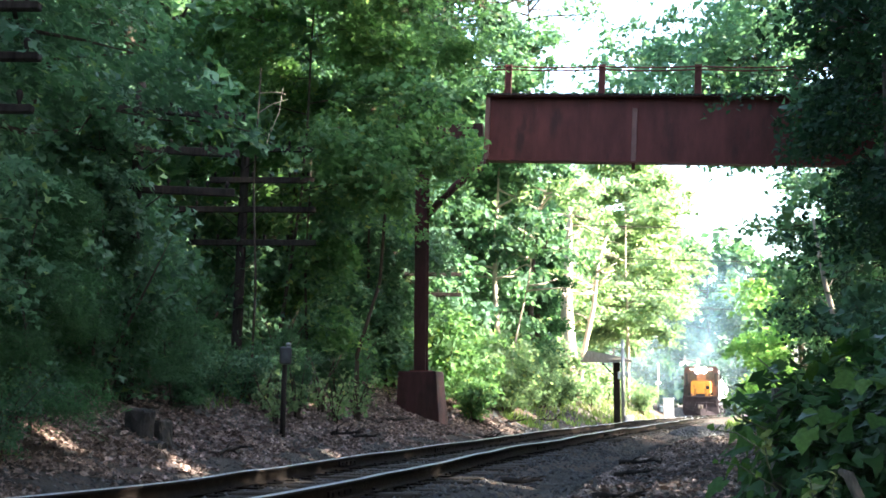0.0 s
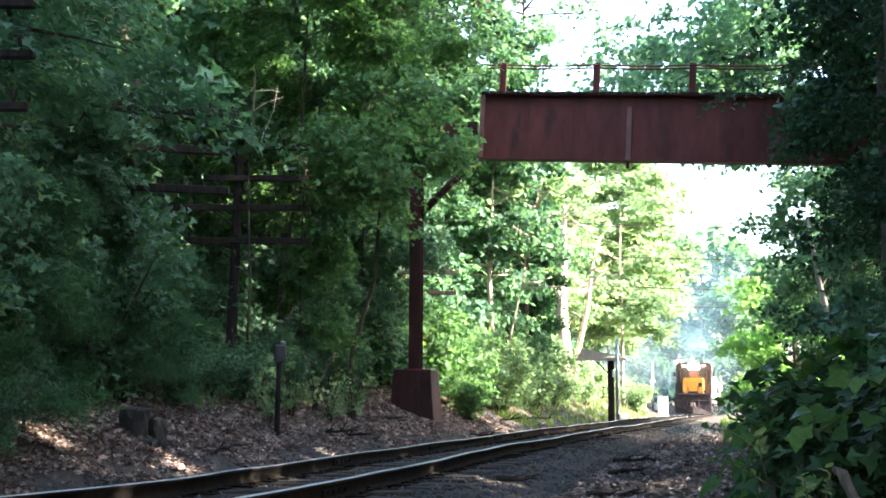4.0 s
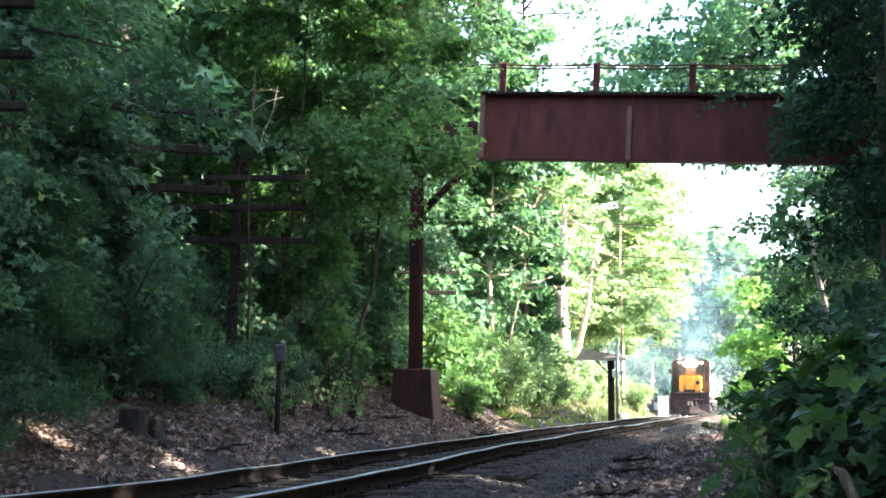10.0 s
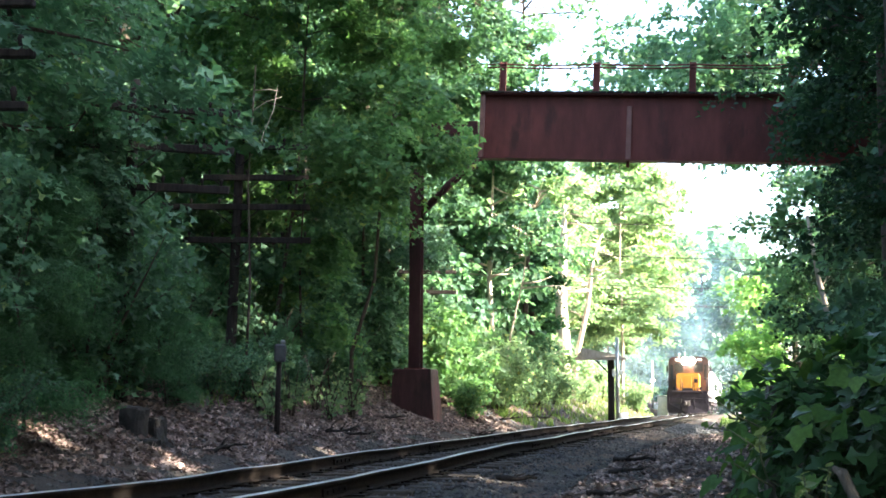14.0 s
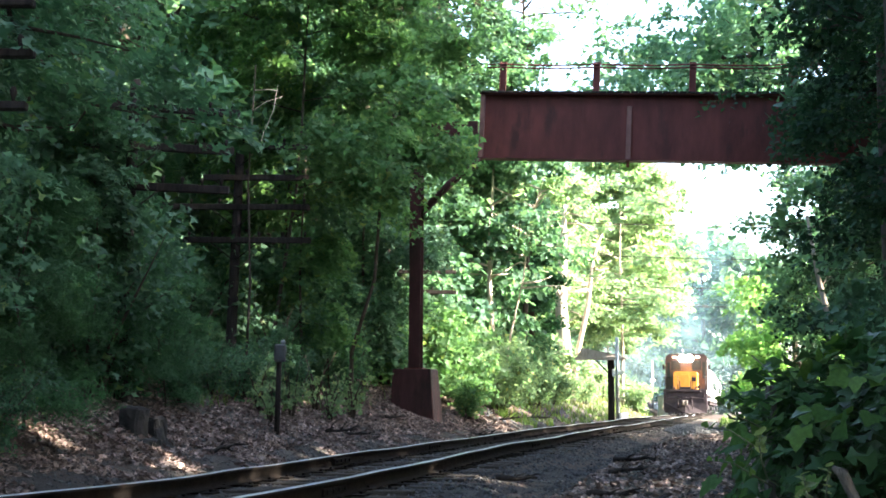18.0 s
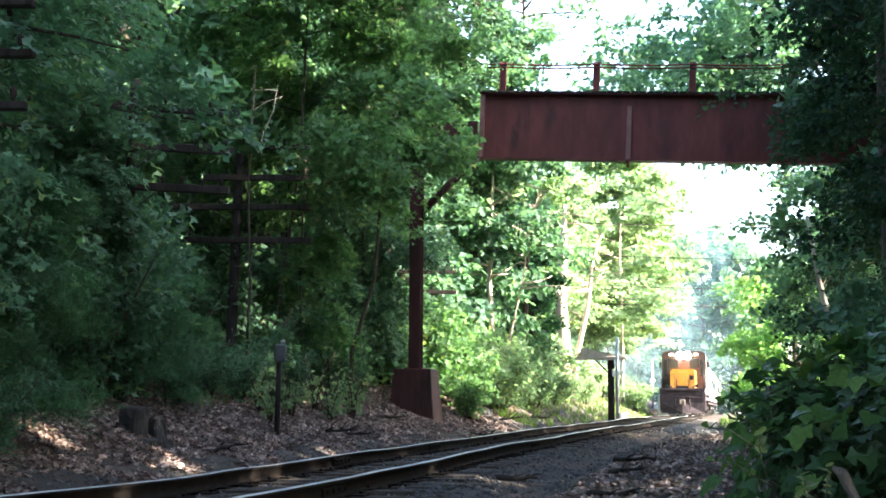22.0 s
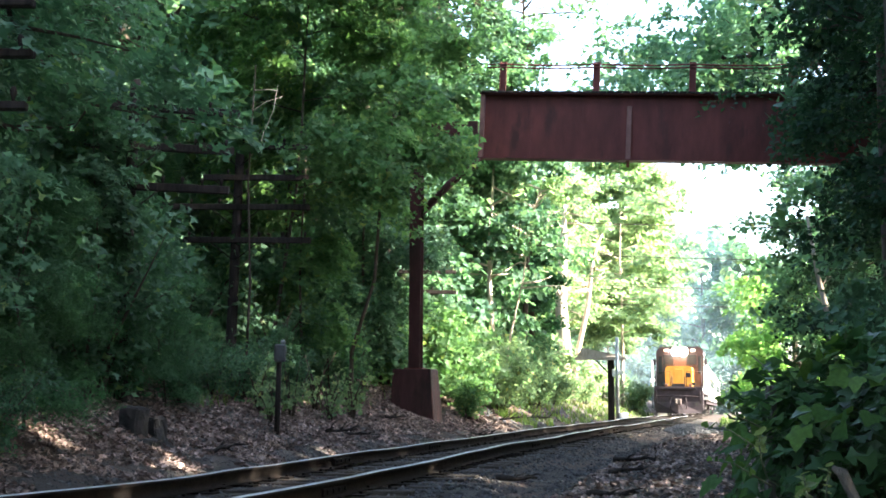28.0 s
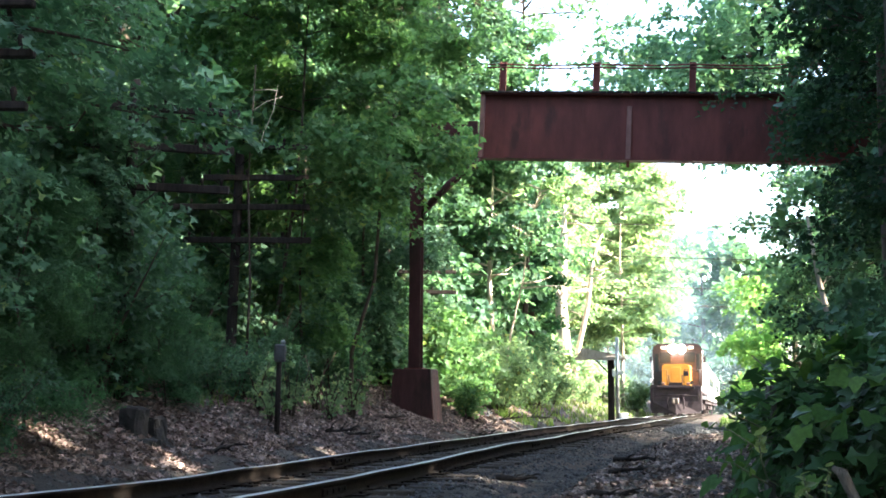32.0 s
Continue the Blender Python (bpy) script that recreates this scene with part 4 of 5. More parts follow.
def vine_bush():
    """A mound of vine: leaves hang like shingles over a domed body with a dark inside."""
    cx, cy = 2.05, 4.0
    top = root("vine_bush", pose(cx, cy, gz(cx, cy)), "dense green vine with broad pointed leaves over a mound", "bush")
    rng = np.random.default_rng(5)
    kinds = [vine_leaf_mesh(k, M_VINE) for k in range(8)]
    young = [vine_leaf_mesh(k, M_YOUNG) for k in (20, 21)]
    for k in range(26):
        a = rng.uniform(0, 2 * math.pi)
        e = np.array([math.cos(a) * 1.0, math.sin(a) * 0.9, rng.uniform(0.5, 1.25)])
        smooth(part("stem", tubes([([(0.2 * e[0], 0.2 * e[1], -0.05), (0.6 * e[0], 0.55 * e[1], 0.7 * e[2]), tuple(e)], [0.010, 0.007, 0.003], 5)]), M_SHOOT, top))
    h = 1.3

    def spot(depth, az, low=0.0):
        z = (low + (1 - low) * rng.uniform(0.0, 1.0) ** 0.85) * h * (1 - 0.12 * depth)
        lobe = 1 + 0.07 * math.sin(3 * az + 4 * z) + 0.08 * math.sin(7 * az - 5 * z) + 0.05 * math.sin(13 * az + 9 * z)
        r = (1.22 - 0.2 * depth) * math.sqrt(max(0.02, 1 - (z / (h * 1.06)) ** 3.4)) * lobe
        # the vine overhangs a hollow on the side towards the path
        r *= 1 - 0.3 * min(1.0, max(0.0, (0.74 * h - z) / (0.2 * h))) * min(1.0, max(0.0, (az - 3.55) / 0.25)) * min(1.0, max(0.0, (5.6 - az) / 0.4))
        n_ = np.array([math.cos(az), math.sin(az), 0.1 + 1.0 * (z / h) ** 3])
        return np.array([r * math.cos(az), r * 0.95 * math.sin(az), z]), n_ / np.linalg.norm(n_)

    for k in range(340):
        # the side that faces the track and the path
        az = rng.uniform(math.radians(165), math.radians(300))
        p, n_ = spot(rng.uniform(-0.02, 0.3), az, 0.3)
        if (p[2] < 0.62 * h and k % 5 in (0, 2)) or (p[2] < 0.74 * h and az > math.radians(208) and k % 9):
            continue
        hang = np.array([0, 0, -1.0]) + rng.normal(0, 0.45, 3)
        yv = hang - n_ * np.dot(hang, n_)
        yv /= np.linalg.norm(yv)
        yv = yv + n_ * rng.uniform(0.1, 0.75)
        yv /= np.linalg.norm(yv)
        nn = n_ + np.array([0, 0, 0.6]) + rng.normal(0, 0.55, 3)
        nn -= yv * np.dot(nn, yv)
        nn /= np.linalg.norm(nn)
        xv = np.cross(yv, nn)
        m = Matrix(((xv[0], yv[0], nn[0], p[0]), (xv[1], yv[1], nn[1], p[1]), (xv[2], yv[2], nn[2], p[2]), (0, 0, 0, 1)))
        ob = part("leaf", kinds[k % 8], M_VINE, top)
        s = float(rng.uniform(0.05, 0.105))
        ob.matrix_basis = m @ Matrix.Diagonal((s, s, s, 1))
    # young shoots standing out of the mound, each with a few small pale leaves
    for sx, sy, sz, up in ((0.83, 2.72, 0.50, 0.075), (0.885, 2.78, 0.50, 0.09), (0.79, 2.70, 0.47, 0.06), (0.76, 2.86, 0.60, 0.06)):
        b = np.array([sx - cx, sy - cy, sz - gz(cx, cy)])
        e = b + np.array([rng.uniform(-0.015, 0.015), rng.uniform(-0.015, 0.015), up])
        low = b + np.array([0.04, 0.10, -0.05])
        sh = smooth(part("shoot", tubes([([low, b, (b + e) / 2 + rng.normal(0, 0.004, 3), e], [0.003, 0.0026, 0.002, 0.001], 5)]), M_SHOOT, top, "thin green-brown young shoot"))
        for j in range(5):
            ob = part("leaf", young[j % 2], M_YOUNG, sh)
            ob.matrix_basis = Matrix.Translation(b + (e - b) * (0.3 + 0.17 * j)) @ pose(0, 0, 0, rng.uniform(15, 60), rng.uniform(-20, 20), j * 137 + rng.uniform(0, 40)) @ Matrix.Scale(float(rng.uniform(0.018, 0.034)), 4)
    # loose tendrils reaching out over the gravel, with small dark leaves
    for pts in (((0.86, 3.2, 0.60), (0.77, 3.2, 0.66), (0.70, 3.2, 0.67)), ((0.88, 3.25, 0.66), (0.79, 3.22, 0.70), (0.735, 3.2, 0.74)), ((0.85, 3.1, 0.52), (0.75, 3.1, 0.58), (0.69, 3.1, 0.585))):
        line = [np.array(q) - np.array([cx, cy, gz(cx, cy)]) for q in pts]
        td = smooth(part("tendril", tubes([(line, [0.003, 0.0022, 0.0014], 5)]), M_SHOOT, top))
        for j in range(6):
            f = 0.25 + 0.15 * j
            q = line[0] + (line[1] - line[0]) * min(1.0, 2 * f) + (line[2] - line[1]) * max(0.0, 2 * f - 1)
            ob = part("leaf", kinds[j], M_VINE, td)
            ob.matrix_basis = Matrix.Translation(q) @ pose(0, 0, 0, rng.uniform(40, 110), rng.uniform(-30, 30), j * 137 + rng.uniform(0, 40)) @ Matrix.Scale(float(rng.uniform(0.014, 0.028)), 4)
    P, N = [], []
    for k in range(15000):
        p, n_ = spot(0.4 + (k % 4) * 0.55 + rng.uniform(0, 0.4), rng.uniform(0, 2 * math.pi))
        P.append(p), N.append(n_ + np.array([0, 0, 0.5]) + rng.normal(0, 0.5, 3))
    for k in range(4000):
        # the crown of the mound
        q, az = math.sqrt(rng.uniform(0, 1)) * 0.95, rng.uniform(0, 2 * math.pi)
        P.append(np.array([1.12 * q * math.cos(az), 1.06 * q * math.sin(az), h * (1 - 0.22 * q ** 3) - 0.22 * rng.uniform(0, 1) + 0.06 * math.sin(5 * az + 6 * q)]))
        N.append(np.array([0, 0, 1.0]) + rng.normal(0, 0.5, 3))
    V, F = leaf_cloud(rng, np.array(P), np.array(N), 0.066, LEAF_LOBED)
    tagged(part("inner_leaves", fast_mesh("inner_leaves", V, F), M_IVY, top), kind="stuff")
    return top


vine_bush()
M_STICK = material("grey_weathered_stick", (0.05, 0.045, 0.04), (0.12, 0.105, 0.09), 14, 0.9, 0.7, 60, stretch=(4, 4, 0.5), spec=0.1)
M_STAKE = material("silvered_old_wood", (0.06, 0.056, 0.055), (0.13, 0.122, 0.12), 10, 0.9, 0.5, 60, stretch=(6, 6, 0.5), spec=0.1)
stump = part("old_stump", tubes([([(0.06, 0, -0.1), (0.055, 0, 0.45), (0.035, 0.01, 0.79), (0.0, 0.0, 0.86), (-0.02, 0.0, 0.87)], [0.026, 0.015, 0.012, 0.013, 0.006], 9)]), M_STICK)
stump.matrix_basis = pose(0.865, 2.6, gz(0.865, 2.6) + 0.09)
stake = part("wooden_stake", boxes((-0.016, 0.016, -0.012, 0.012, -0.2, 0.79 - gz(1.06, 4.0)), bevel=0.003), M_STAKE)
stake.matrix_basis = pose(1.06, 4.0, gz(1.06, 4.0), 1, 2, 15)
tagged(stake, "weathered grey wooden stake half hidden in the vine", "stake")
tagged(stump, "short weathered stick of a stump among the vine", "stump")


# ---- exhaust smoke above the locomotive: thin curved wisps ----
def smoke_material(name, most, colour):
    m = bpy.data.materials.new(name)
    m.use_nodes = True
    n, l = m.node_tree.nodes, m.node_tree.links
    tc = n.new("ShaderNodeTexCoord")
    sub = n.new("ShaderNodeVectorMath")
    sub.operation, sub.inputs[1].default_value = "SUBTRACT", (0.5, 0.5, 0.5)
    l.new(tc.outputs["Generated"], sub.inputs[0])
    flat = n.new("ShaderNodeVectorMath")
    flat.operation, flat.inputs[1].default_value = "MULTIPLY", (1, 0, 1)
    l.new(sub.outputs[0], flat.inputs[0])
    ln = n.new("ShaderNodeVectorMath")
    ln.operation = "LENGTH"
    l.new(flat.outputs[0], ln.inputs[0])
    fall = n.new("ShaderNodeMapRange")
    fall.interpolation_type = "SMOOTHSTEP"
    fall.inputs["From Min"].default_value, fall.inputs["From Max"].default_value = 0.5, 0.05
    l.new(ln.outputs["Value"], fall.inputs["Value"])
    nz = n.new("ShaderNodeTexNoise")
    nz.inputs["Scale"].default_value, nz.inputs["Detail"].default_value = 0.9, 4.0
    l.new(tc.outputs["Object"], nz.inputs["Vector"])
    wisp_ = n.new("ShaderNodeMapRange")
    wisp_.inputs["From Min"].default_value, wisp_.inputs["From Max"].default_value = 0.2, 0.8
    wisp_.inputs["To Max"].default_value = most
    l.new(nz.outputs["Fac"], wisp_.inputs["Value"])
    mul = n.new("ShaderNodeMath")
    mul.operation = "MULTIPLY"
    l.new(fall.outputs[0], mul.inputs[0]), l.new(wisp_.outputs[0], mul.inputs[1])
    clear, dif, tr, both, out = n.new("ShaderNodeBsdfTransparent"), n.new("ShaderNodeBsdfDiffuse"), n.new("ShaderNodeBsdfTranslucent"), n.new("ShaderNodeMixShader"), n.new("ShaderNodeMixShader")
    dif.inputs["Color"].default_value = tr.inputs["Color"].default_value = (*colour, 1)
    both.inputs[0].default_value = 0.5
    l.new(dif.outputs[0], both.inputs[1]), l.new(tr.outputs[0], both.inputs[2])
    l.new(mul.outputs[0], out.inputs[0]), l.new(clear.outputs[0], out.inputs[1]), l.new(both.outputs[0], out.inputs[2])
    l.new(out.outputs[0], n["Material Output"].inputs["Surface"])
    return m


M_SMOKE = smoke_material("thin_blue_smoke", 0.34, (0.34, 0.55, 0.62))
M_HAZE = smoke_material("faint_haze", 0.19, (0.40, 0.56, 0.60))
smoke = root("exhaust_smoke", Matrix(), "thin bluish exhaust smoke rising above the locomotive", "smoke")
WISPS = []


def wisp(w, h, k, mat, parent):
    """A softly curved sheet of smoke."""
    seg, rings = 28, 7
    rad, ang = np.meshgrid(np.linspace(0.02, 1.0, rings), np.arange(seg) * 2 * math.pi / seg, indexing="ij")
    edge = 1 + 0.08 * np.sin(3 * ang + k) + 0.06 * np.sin(5 * ang + 2 * k)
    gx, gz_ = rad * edge * np.cos(ang) * w / 2, rad * edge * np.sin(ang) * h / 2
    gy = 0.35 * np.sin(gx * 1.3 + k) * np.cos(gz_ * 0.9 + 2 * k) - 0.12 * gx ** 2 * min(1.0, 7.0 / w)
    ids = np.arange(rings * seg).reshape(rings, seg)
    nxt = np.roll(ids, -1, 1)
    q = np.stack([ids[:-1], nxt[:-1], nxt[1:], ids[1:]], -1).reshape(-1, 4)
    return smooth(part("wisp", fast_mesh("wisp", np.stack([gx, gy, gz_], -1).reshape(-1, 3), q), mat, parent))


for k, (sx, sz, w, h) in enumerate(((0.1, 6.2, 3.4, 3.0), (-0.4, 7.8, 5.2, 4.6), (-0.9, 10.0, 7.0, 6.0), (-1.9, 12.6, 8.6, 6.8))):
    wsp = wisp(w, h, k, M_SMOKE, smoke)
    wsp.location = (sx, -7.8 - 0.9 * k, sz)
    WISPS.append(wsp)
# Faint added sheets: exhaust haze, and a stand-in for glare lifting distant darks.
haze = root("smoke_haze", pose(23.0, 116.0, 0), "faint bluish sheets for exhaust haze and glare over the line", "smoke")
for k, (hx, hy, hz, w, h) in enumerate(((-3.0, 0.0, 3.0, 24.0, 13.0), (1.0, 6.0, 5.0, 28.0, 19.0), (-2.0, 13.0, 7.0, 30.0, 22.0))):
    wisp(w, h, k, M_HAZE, haze).location = (hx, hy, hz)


# ---- woods ----
def grown(x, y, rz, k):
    """A place on the ground for a copy grown k times as large."""
    return on_ground(x, y, rz) @ Matrix.Scale(k, 4)


# Left of the track: shaded maples in front of and behind the line poles.
LBL = "shaded broadleaf tree with dense dark green layered foliage"
G_LEFT, G_RIGHT, G_SUN, G_FAR, G_UNDER = "woods left of the track", "woods right of the track", "sunlit trees", "far woods", "undergrowth"
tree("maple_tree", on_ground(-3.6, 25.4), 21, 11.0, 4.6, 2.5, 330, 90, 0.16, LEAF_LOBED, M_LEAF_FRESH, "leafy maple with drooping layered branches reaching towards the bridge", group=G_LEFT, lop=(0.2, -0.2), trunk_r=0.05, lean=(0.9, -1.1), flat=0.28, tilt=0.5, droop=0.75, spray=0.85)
tree("young_maple", on_ground(-3.6, 27.6), 26, 9.0, 0.8, 1.7, 200, 85, 0.16, LEAF_LOBED, M_LEAF_MID, LBL, group=G_LEFT, trunk_r=0.09, flat=0.3, tilt=0.55, droop=0.7)
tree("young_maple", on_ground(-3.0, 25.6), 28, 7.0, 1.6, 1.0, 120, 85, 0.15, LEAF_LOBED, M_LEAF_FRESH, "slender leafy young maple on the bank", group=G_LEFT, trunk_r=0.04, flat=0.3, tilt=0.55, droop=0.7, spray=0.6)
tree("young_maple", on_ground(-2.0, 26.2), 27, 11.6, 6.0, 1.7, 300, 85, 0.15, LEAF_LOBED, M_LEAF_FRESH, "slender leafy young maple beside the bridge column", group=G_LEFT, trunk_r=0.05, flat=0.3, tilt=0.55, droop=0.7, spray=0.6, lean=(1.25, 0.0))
tree("maple_tree", on_ground(-6.4, 11.5), 22, 10.5, 3.4, 4.4, 420, 85, 0.13, LEAF_LOBED, M_LEAF_DARK, LBL, group=G_LEFT, flat=0.2, tilt=0.36, droop=0.7, spray=0.8)
tree("young_maple", on_ground(-4.15, 10.4), 37, 3.9, 2.2, 0.55, 34, 30, 0.095, LEAF_LOBED, M_LEAF_LIGHT, "young maple with light green leaves at the edge of the woods", group=G_LEFT, flat=0.3, tilt=0.5, droop=0.7, spray=0.32, trunk_r=0.02)
tree("young_maple", on_ground(-4.78, 16.9), 40, 5.0, 2.9, 0.65, 64, 60, 0.125, LEAF_LOBED, M_LEAF_DARK, "slender young maple in front of a line pole", group=G_LEFT, flat=0.3, tilt=0.45, droop=0.7, spray=0.42, trunk_r=0.022)
tree("maple_tree", on_ground(-7.6, 16.8), 23, 13.5, 1.6, 3.6, 300, 85, 0.14, LEAF_LOBED, M_LEAF_DARK, LBL, group=G_LEFT, flat=0.28, tilt=0.5, droop=0.7)
tree("young_maple", on_ground(-2.15, 32.4), 29, 8.2, 0.8, 1.2, 230, 80, 0.18, LEAF_LOBED, M_LEAF_DARK, LBL, group=G_LEFT, trunk_r=0.06, flat=0.3, tilt=0.55, droop=0.7)
tree("young_maple", on_ground(-4.6, 30.5), 30, 9.5, 1.2, 1.9, 230, 80, 0.18, LEAF_LOBED, M_LEAF_DARK, LBL, group=G_LEFT, trunk_r=0.07, flat=0.3, tilt=0.55, droop=0.7)
tree("young_maple", on_ground(-1.75, 33.8), 38, 7.6, 0.6, 1.0, 340, 80, 0.17, LEAF_LOBED, M_LEAF_DARK, LBL, group=G_LEFT, trunk_r=0.05, flat=0.3, tilt=0.55, droop=0.7, spray=0.65)
t_a = tree("oak_tree", on_ground(-9.3, 24.0), 24, 16.0, 1.6, 5.0, 250, 50, 0.33, LEAF_FAR, M_LEAF_MID, LBL, group=G_LEFT)
t_b = tree("oak_tree", on_ground(-8.2, 31.5), 25, 15.0, 1.4, 4.6, 250, 50, 0.33, LEAF_FAR, M_LEAF_MID, LBL, group=G_LEFT)
for src, spots in ((t_a, ((-14, 20, 40, 1.1), (-15, 31, 120, 1.2), (-11, 52, 10, 1.2), (-2.5, 46, 70, 1.0))),
                   (t_b, ((-11.5, 35, 60, 1.1), (-19, 40, 250, 1.3), (-8.5, 43, 170, 1.2), (-13.5, 14.5, 140, 1.0), (-6, 56, 30, 1.2)))):
    for x, y, rz, k in spots:
        copy_thing(src, grown(x, y, rz, k))
# Beyond the bridge, left of the track: trees with leaf colour lightened for sun.
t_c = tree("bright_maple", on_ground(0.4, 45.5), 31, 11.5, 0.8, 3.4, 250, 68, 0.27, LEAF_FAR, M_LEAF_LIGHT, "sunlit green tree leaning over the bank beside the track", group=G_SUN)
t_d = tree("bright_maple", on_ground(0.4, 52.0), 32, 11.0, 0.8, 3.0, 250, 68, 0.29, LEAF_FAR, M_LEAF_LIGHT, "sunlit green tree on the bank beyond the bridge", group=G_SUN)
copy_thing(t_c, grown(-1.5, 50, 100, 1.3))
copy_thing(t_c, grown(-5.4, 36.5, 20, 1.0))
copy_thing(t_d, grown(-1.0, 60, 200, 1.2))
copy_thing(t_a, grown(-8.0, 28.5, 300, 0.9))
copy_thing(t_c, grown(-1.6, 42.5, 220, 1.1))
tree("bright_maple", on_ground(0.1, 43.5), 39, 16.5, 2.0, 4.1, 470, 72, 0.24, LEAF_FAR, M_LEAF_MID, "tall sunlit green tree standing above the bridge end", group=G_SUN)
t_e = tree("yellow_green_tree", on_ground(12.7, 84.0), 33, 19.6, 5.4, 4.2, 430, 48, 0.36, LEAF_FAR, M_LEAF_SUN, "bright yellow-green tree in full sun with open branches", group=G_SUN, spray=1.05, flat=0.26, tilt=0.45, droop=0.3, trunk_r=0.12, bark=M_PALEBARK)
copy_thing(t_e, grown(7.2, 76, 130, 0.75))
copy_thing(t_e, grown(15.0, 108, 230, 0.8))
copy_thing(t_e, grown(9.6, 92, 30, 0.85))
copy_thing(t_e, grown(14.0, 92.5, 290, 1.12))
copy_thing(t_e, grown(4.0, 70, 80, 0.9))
# A bare pale trunk in the sun.
def bare_tree(x, y, k, thin, seed, label):
    top = root("bare_tree", grown(x, y, 0, k), label, "tree", "half-dead trees")
    rg = np.random.default_rng(seed)
    lines = [([(0, 0, -0.3), (0.05, 0, 2.2), (-0.08, 0.1, 4.6), (0.02, 0, 7.2), (0.12, 0, 9.6)], [0.42, 0.36, 0.30, 0.2, 0.08], 9),
             ([(0.35, 0.2, -0.3), (0.75, 0.2, 2.4), (1.25, 0.3, 4.6), (1.5, 0.2, 6.8), (2.1, 0.2, 8.6)], [0.15, 0.13, 0.11, 0.08, 0.03], 8)]
    ends = []
    for k in range(34):
        base, f = lines[k % 2], rg.uniform(0.4, 0.98)
        P = np.array(base[0])
        b = np.array([np.interp(f, np.linspace(0, 1, 5), P[:, j]) for j in range(3)])
        a, ln = rg.uniform(0, 6.28), rg.uniform(0.6, 1.9)
        e = b + np.array([math.cos(a) * ln, math.sin(a) * ln, rg.uniform(-0.3, 0.7) * ln])
        lines.append(([b, (b + e) / 2 + rg.normal(0, 0.1, 3), e], [0.05, 0.035, 0.012], 5))
        ends.append(e)
    smooth(part("trunk", tubes([(P_, [r * thin if j < 2 else r for r in R_], n_) for j, (P_, R_, n_) in enumerate(lines)]), M_PALEBARK, top))
    ends = np.array(sorted(ends, key=lambda e: -e[2])[:8])
    P, N = sprays(rg, ends, np.zeros((8, 3)), 0.6, 40)
    V, F = leaf_cloud(rg, P, N, 0.22, LEAF_FAR)
    part("crown", fast_mesh("crown", V, F), M_LEAF_SUN, top)


bare_tree(5.9, 58.0, 1.0, 1.0, 34, "half-dead tree with a forked bare pale sunlit trunk")
bare_tree(1.7, 41.4, 0.92, 0.3, 36, "thin dead tree with bare pale twigs among green leaves")


def dead_sapling(x, y, pts, twigs, label):
    """A thin bare stem with a few pale dead twigs near its top."""
    top = root("dead_sapling", on_ground(x, y), label, "tree", "half-dead trees")
    smooth(part("trunk", tubes([(pts, list(np.linspace(0.03, 0.016, len(pts))), 6)]), M_BARK, top))
    for a, b, c in twigs:
        # Twigs coloured pale so that they read as sunlit in shade.
        smooth(part("twig", tubes([([a, b, c], [0.012, 0.009, 0.004], 5)]), M_PALEBARK, top, "dead twig coloured pale as if sunlit"))


dead_sapling(-3.75, 22.6, [(0, 0, -0.2), (0.06, 0, 2.2), (-0.03, 0, 4.2), (0.06, 0, 6.5)],
             [((0.03, 0, 5.6), (0.3, -0.1, 5.75), (0.62, -0.1, 5.85)), ((0.3, -0.1, 5.2), (0.45, -0.1, 5.6), (0.52, -0.12, 6.1)), ((0.05, 0, 6.0), (0.35, 0, 6.02), (0.55, 0, 5.98)), ((0.02, 0, 4.7), (0.22, -0.1, 4.95), (0.3, -0.1, 5.3))],
             "thin dead sapling with pale sunlit twigs among the maples")


def dead_tree(x, y, pts, radii, label):
    """A standing dead stem with snapped side stubs."""
    top = root("dead_tree", on_ground(x, y), label, "tree", "half-dead trees")
    smooth(part("trunk", tubes([(pts, radii, 9)]), M_PALEBARK, top))
    for h, a, ln in ((2.6, 0.4, 0.3), (3.3, 2.9, 0.25), (3.7, 0.2, 0.18), (4.4, 3.4, 0.2)):
        bx = float(np.interp(h, [p[2] for p in pts], [p[0] for p in pts]))
        smooth(part("stub", tubes([([(bx, 0, h), (bx + 0.6 * ln * math.cos(a), ln * math.sin(a), h + 0.1), (bx + ln * math.cos(a), ln * math.sin(a), h + 0.24)], [0.025, 0.018, 0.008], 5)]), M_PALEBARK, top))


dead_tree(9.5, 28.0, [(0, 0, -0.2), (-0.1, 0, 1.2), (-0.36, 0, 2.9), (-0.58, 0, 3.9), (-0.8, 0, 5.4)], [0.11, 0.10, 0.075, 0.06, 0.03],
           "leaning pale dead tree with sun patches and snapped stubs")
t_p = tree("dark_pine", on_ground(4.3, 61.0), 47, 13.0, 0.8, 1.9, 170, 45, 0.3, LEAF_FAR, M_LEAF_PINE, "narrow dark green tree behind the bare trunk", group=G_SUN)
copy_thing(t_p, grown(3.75, 51.0, 120, 0.6))
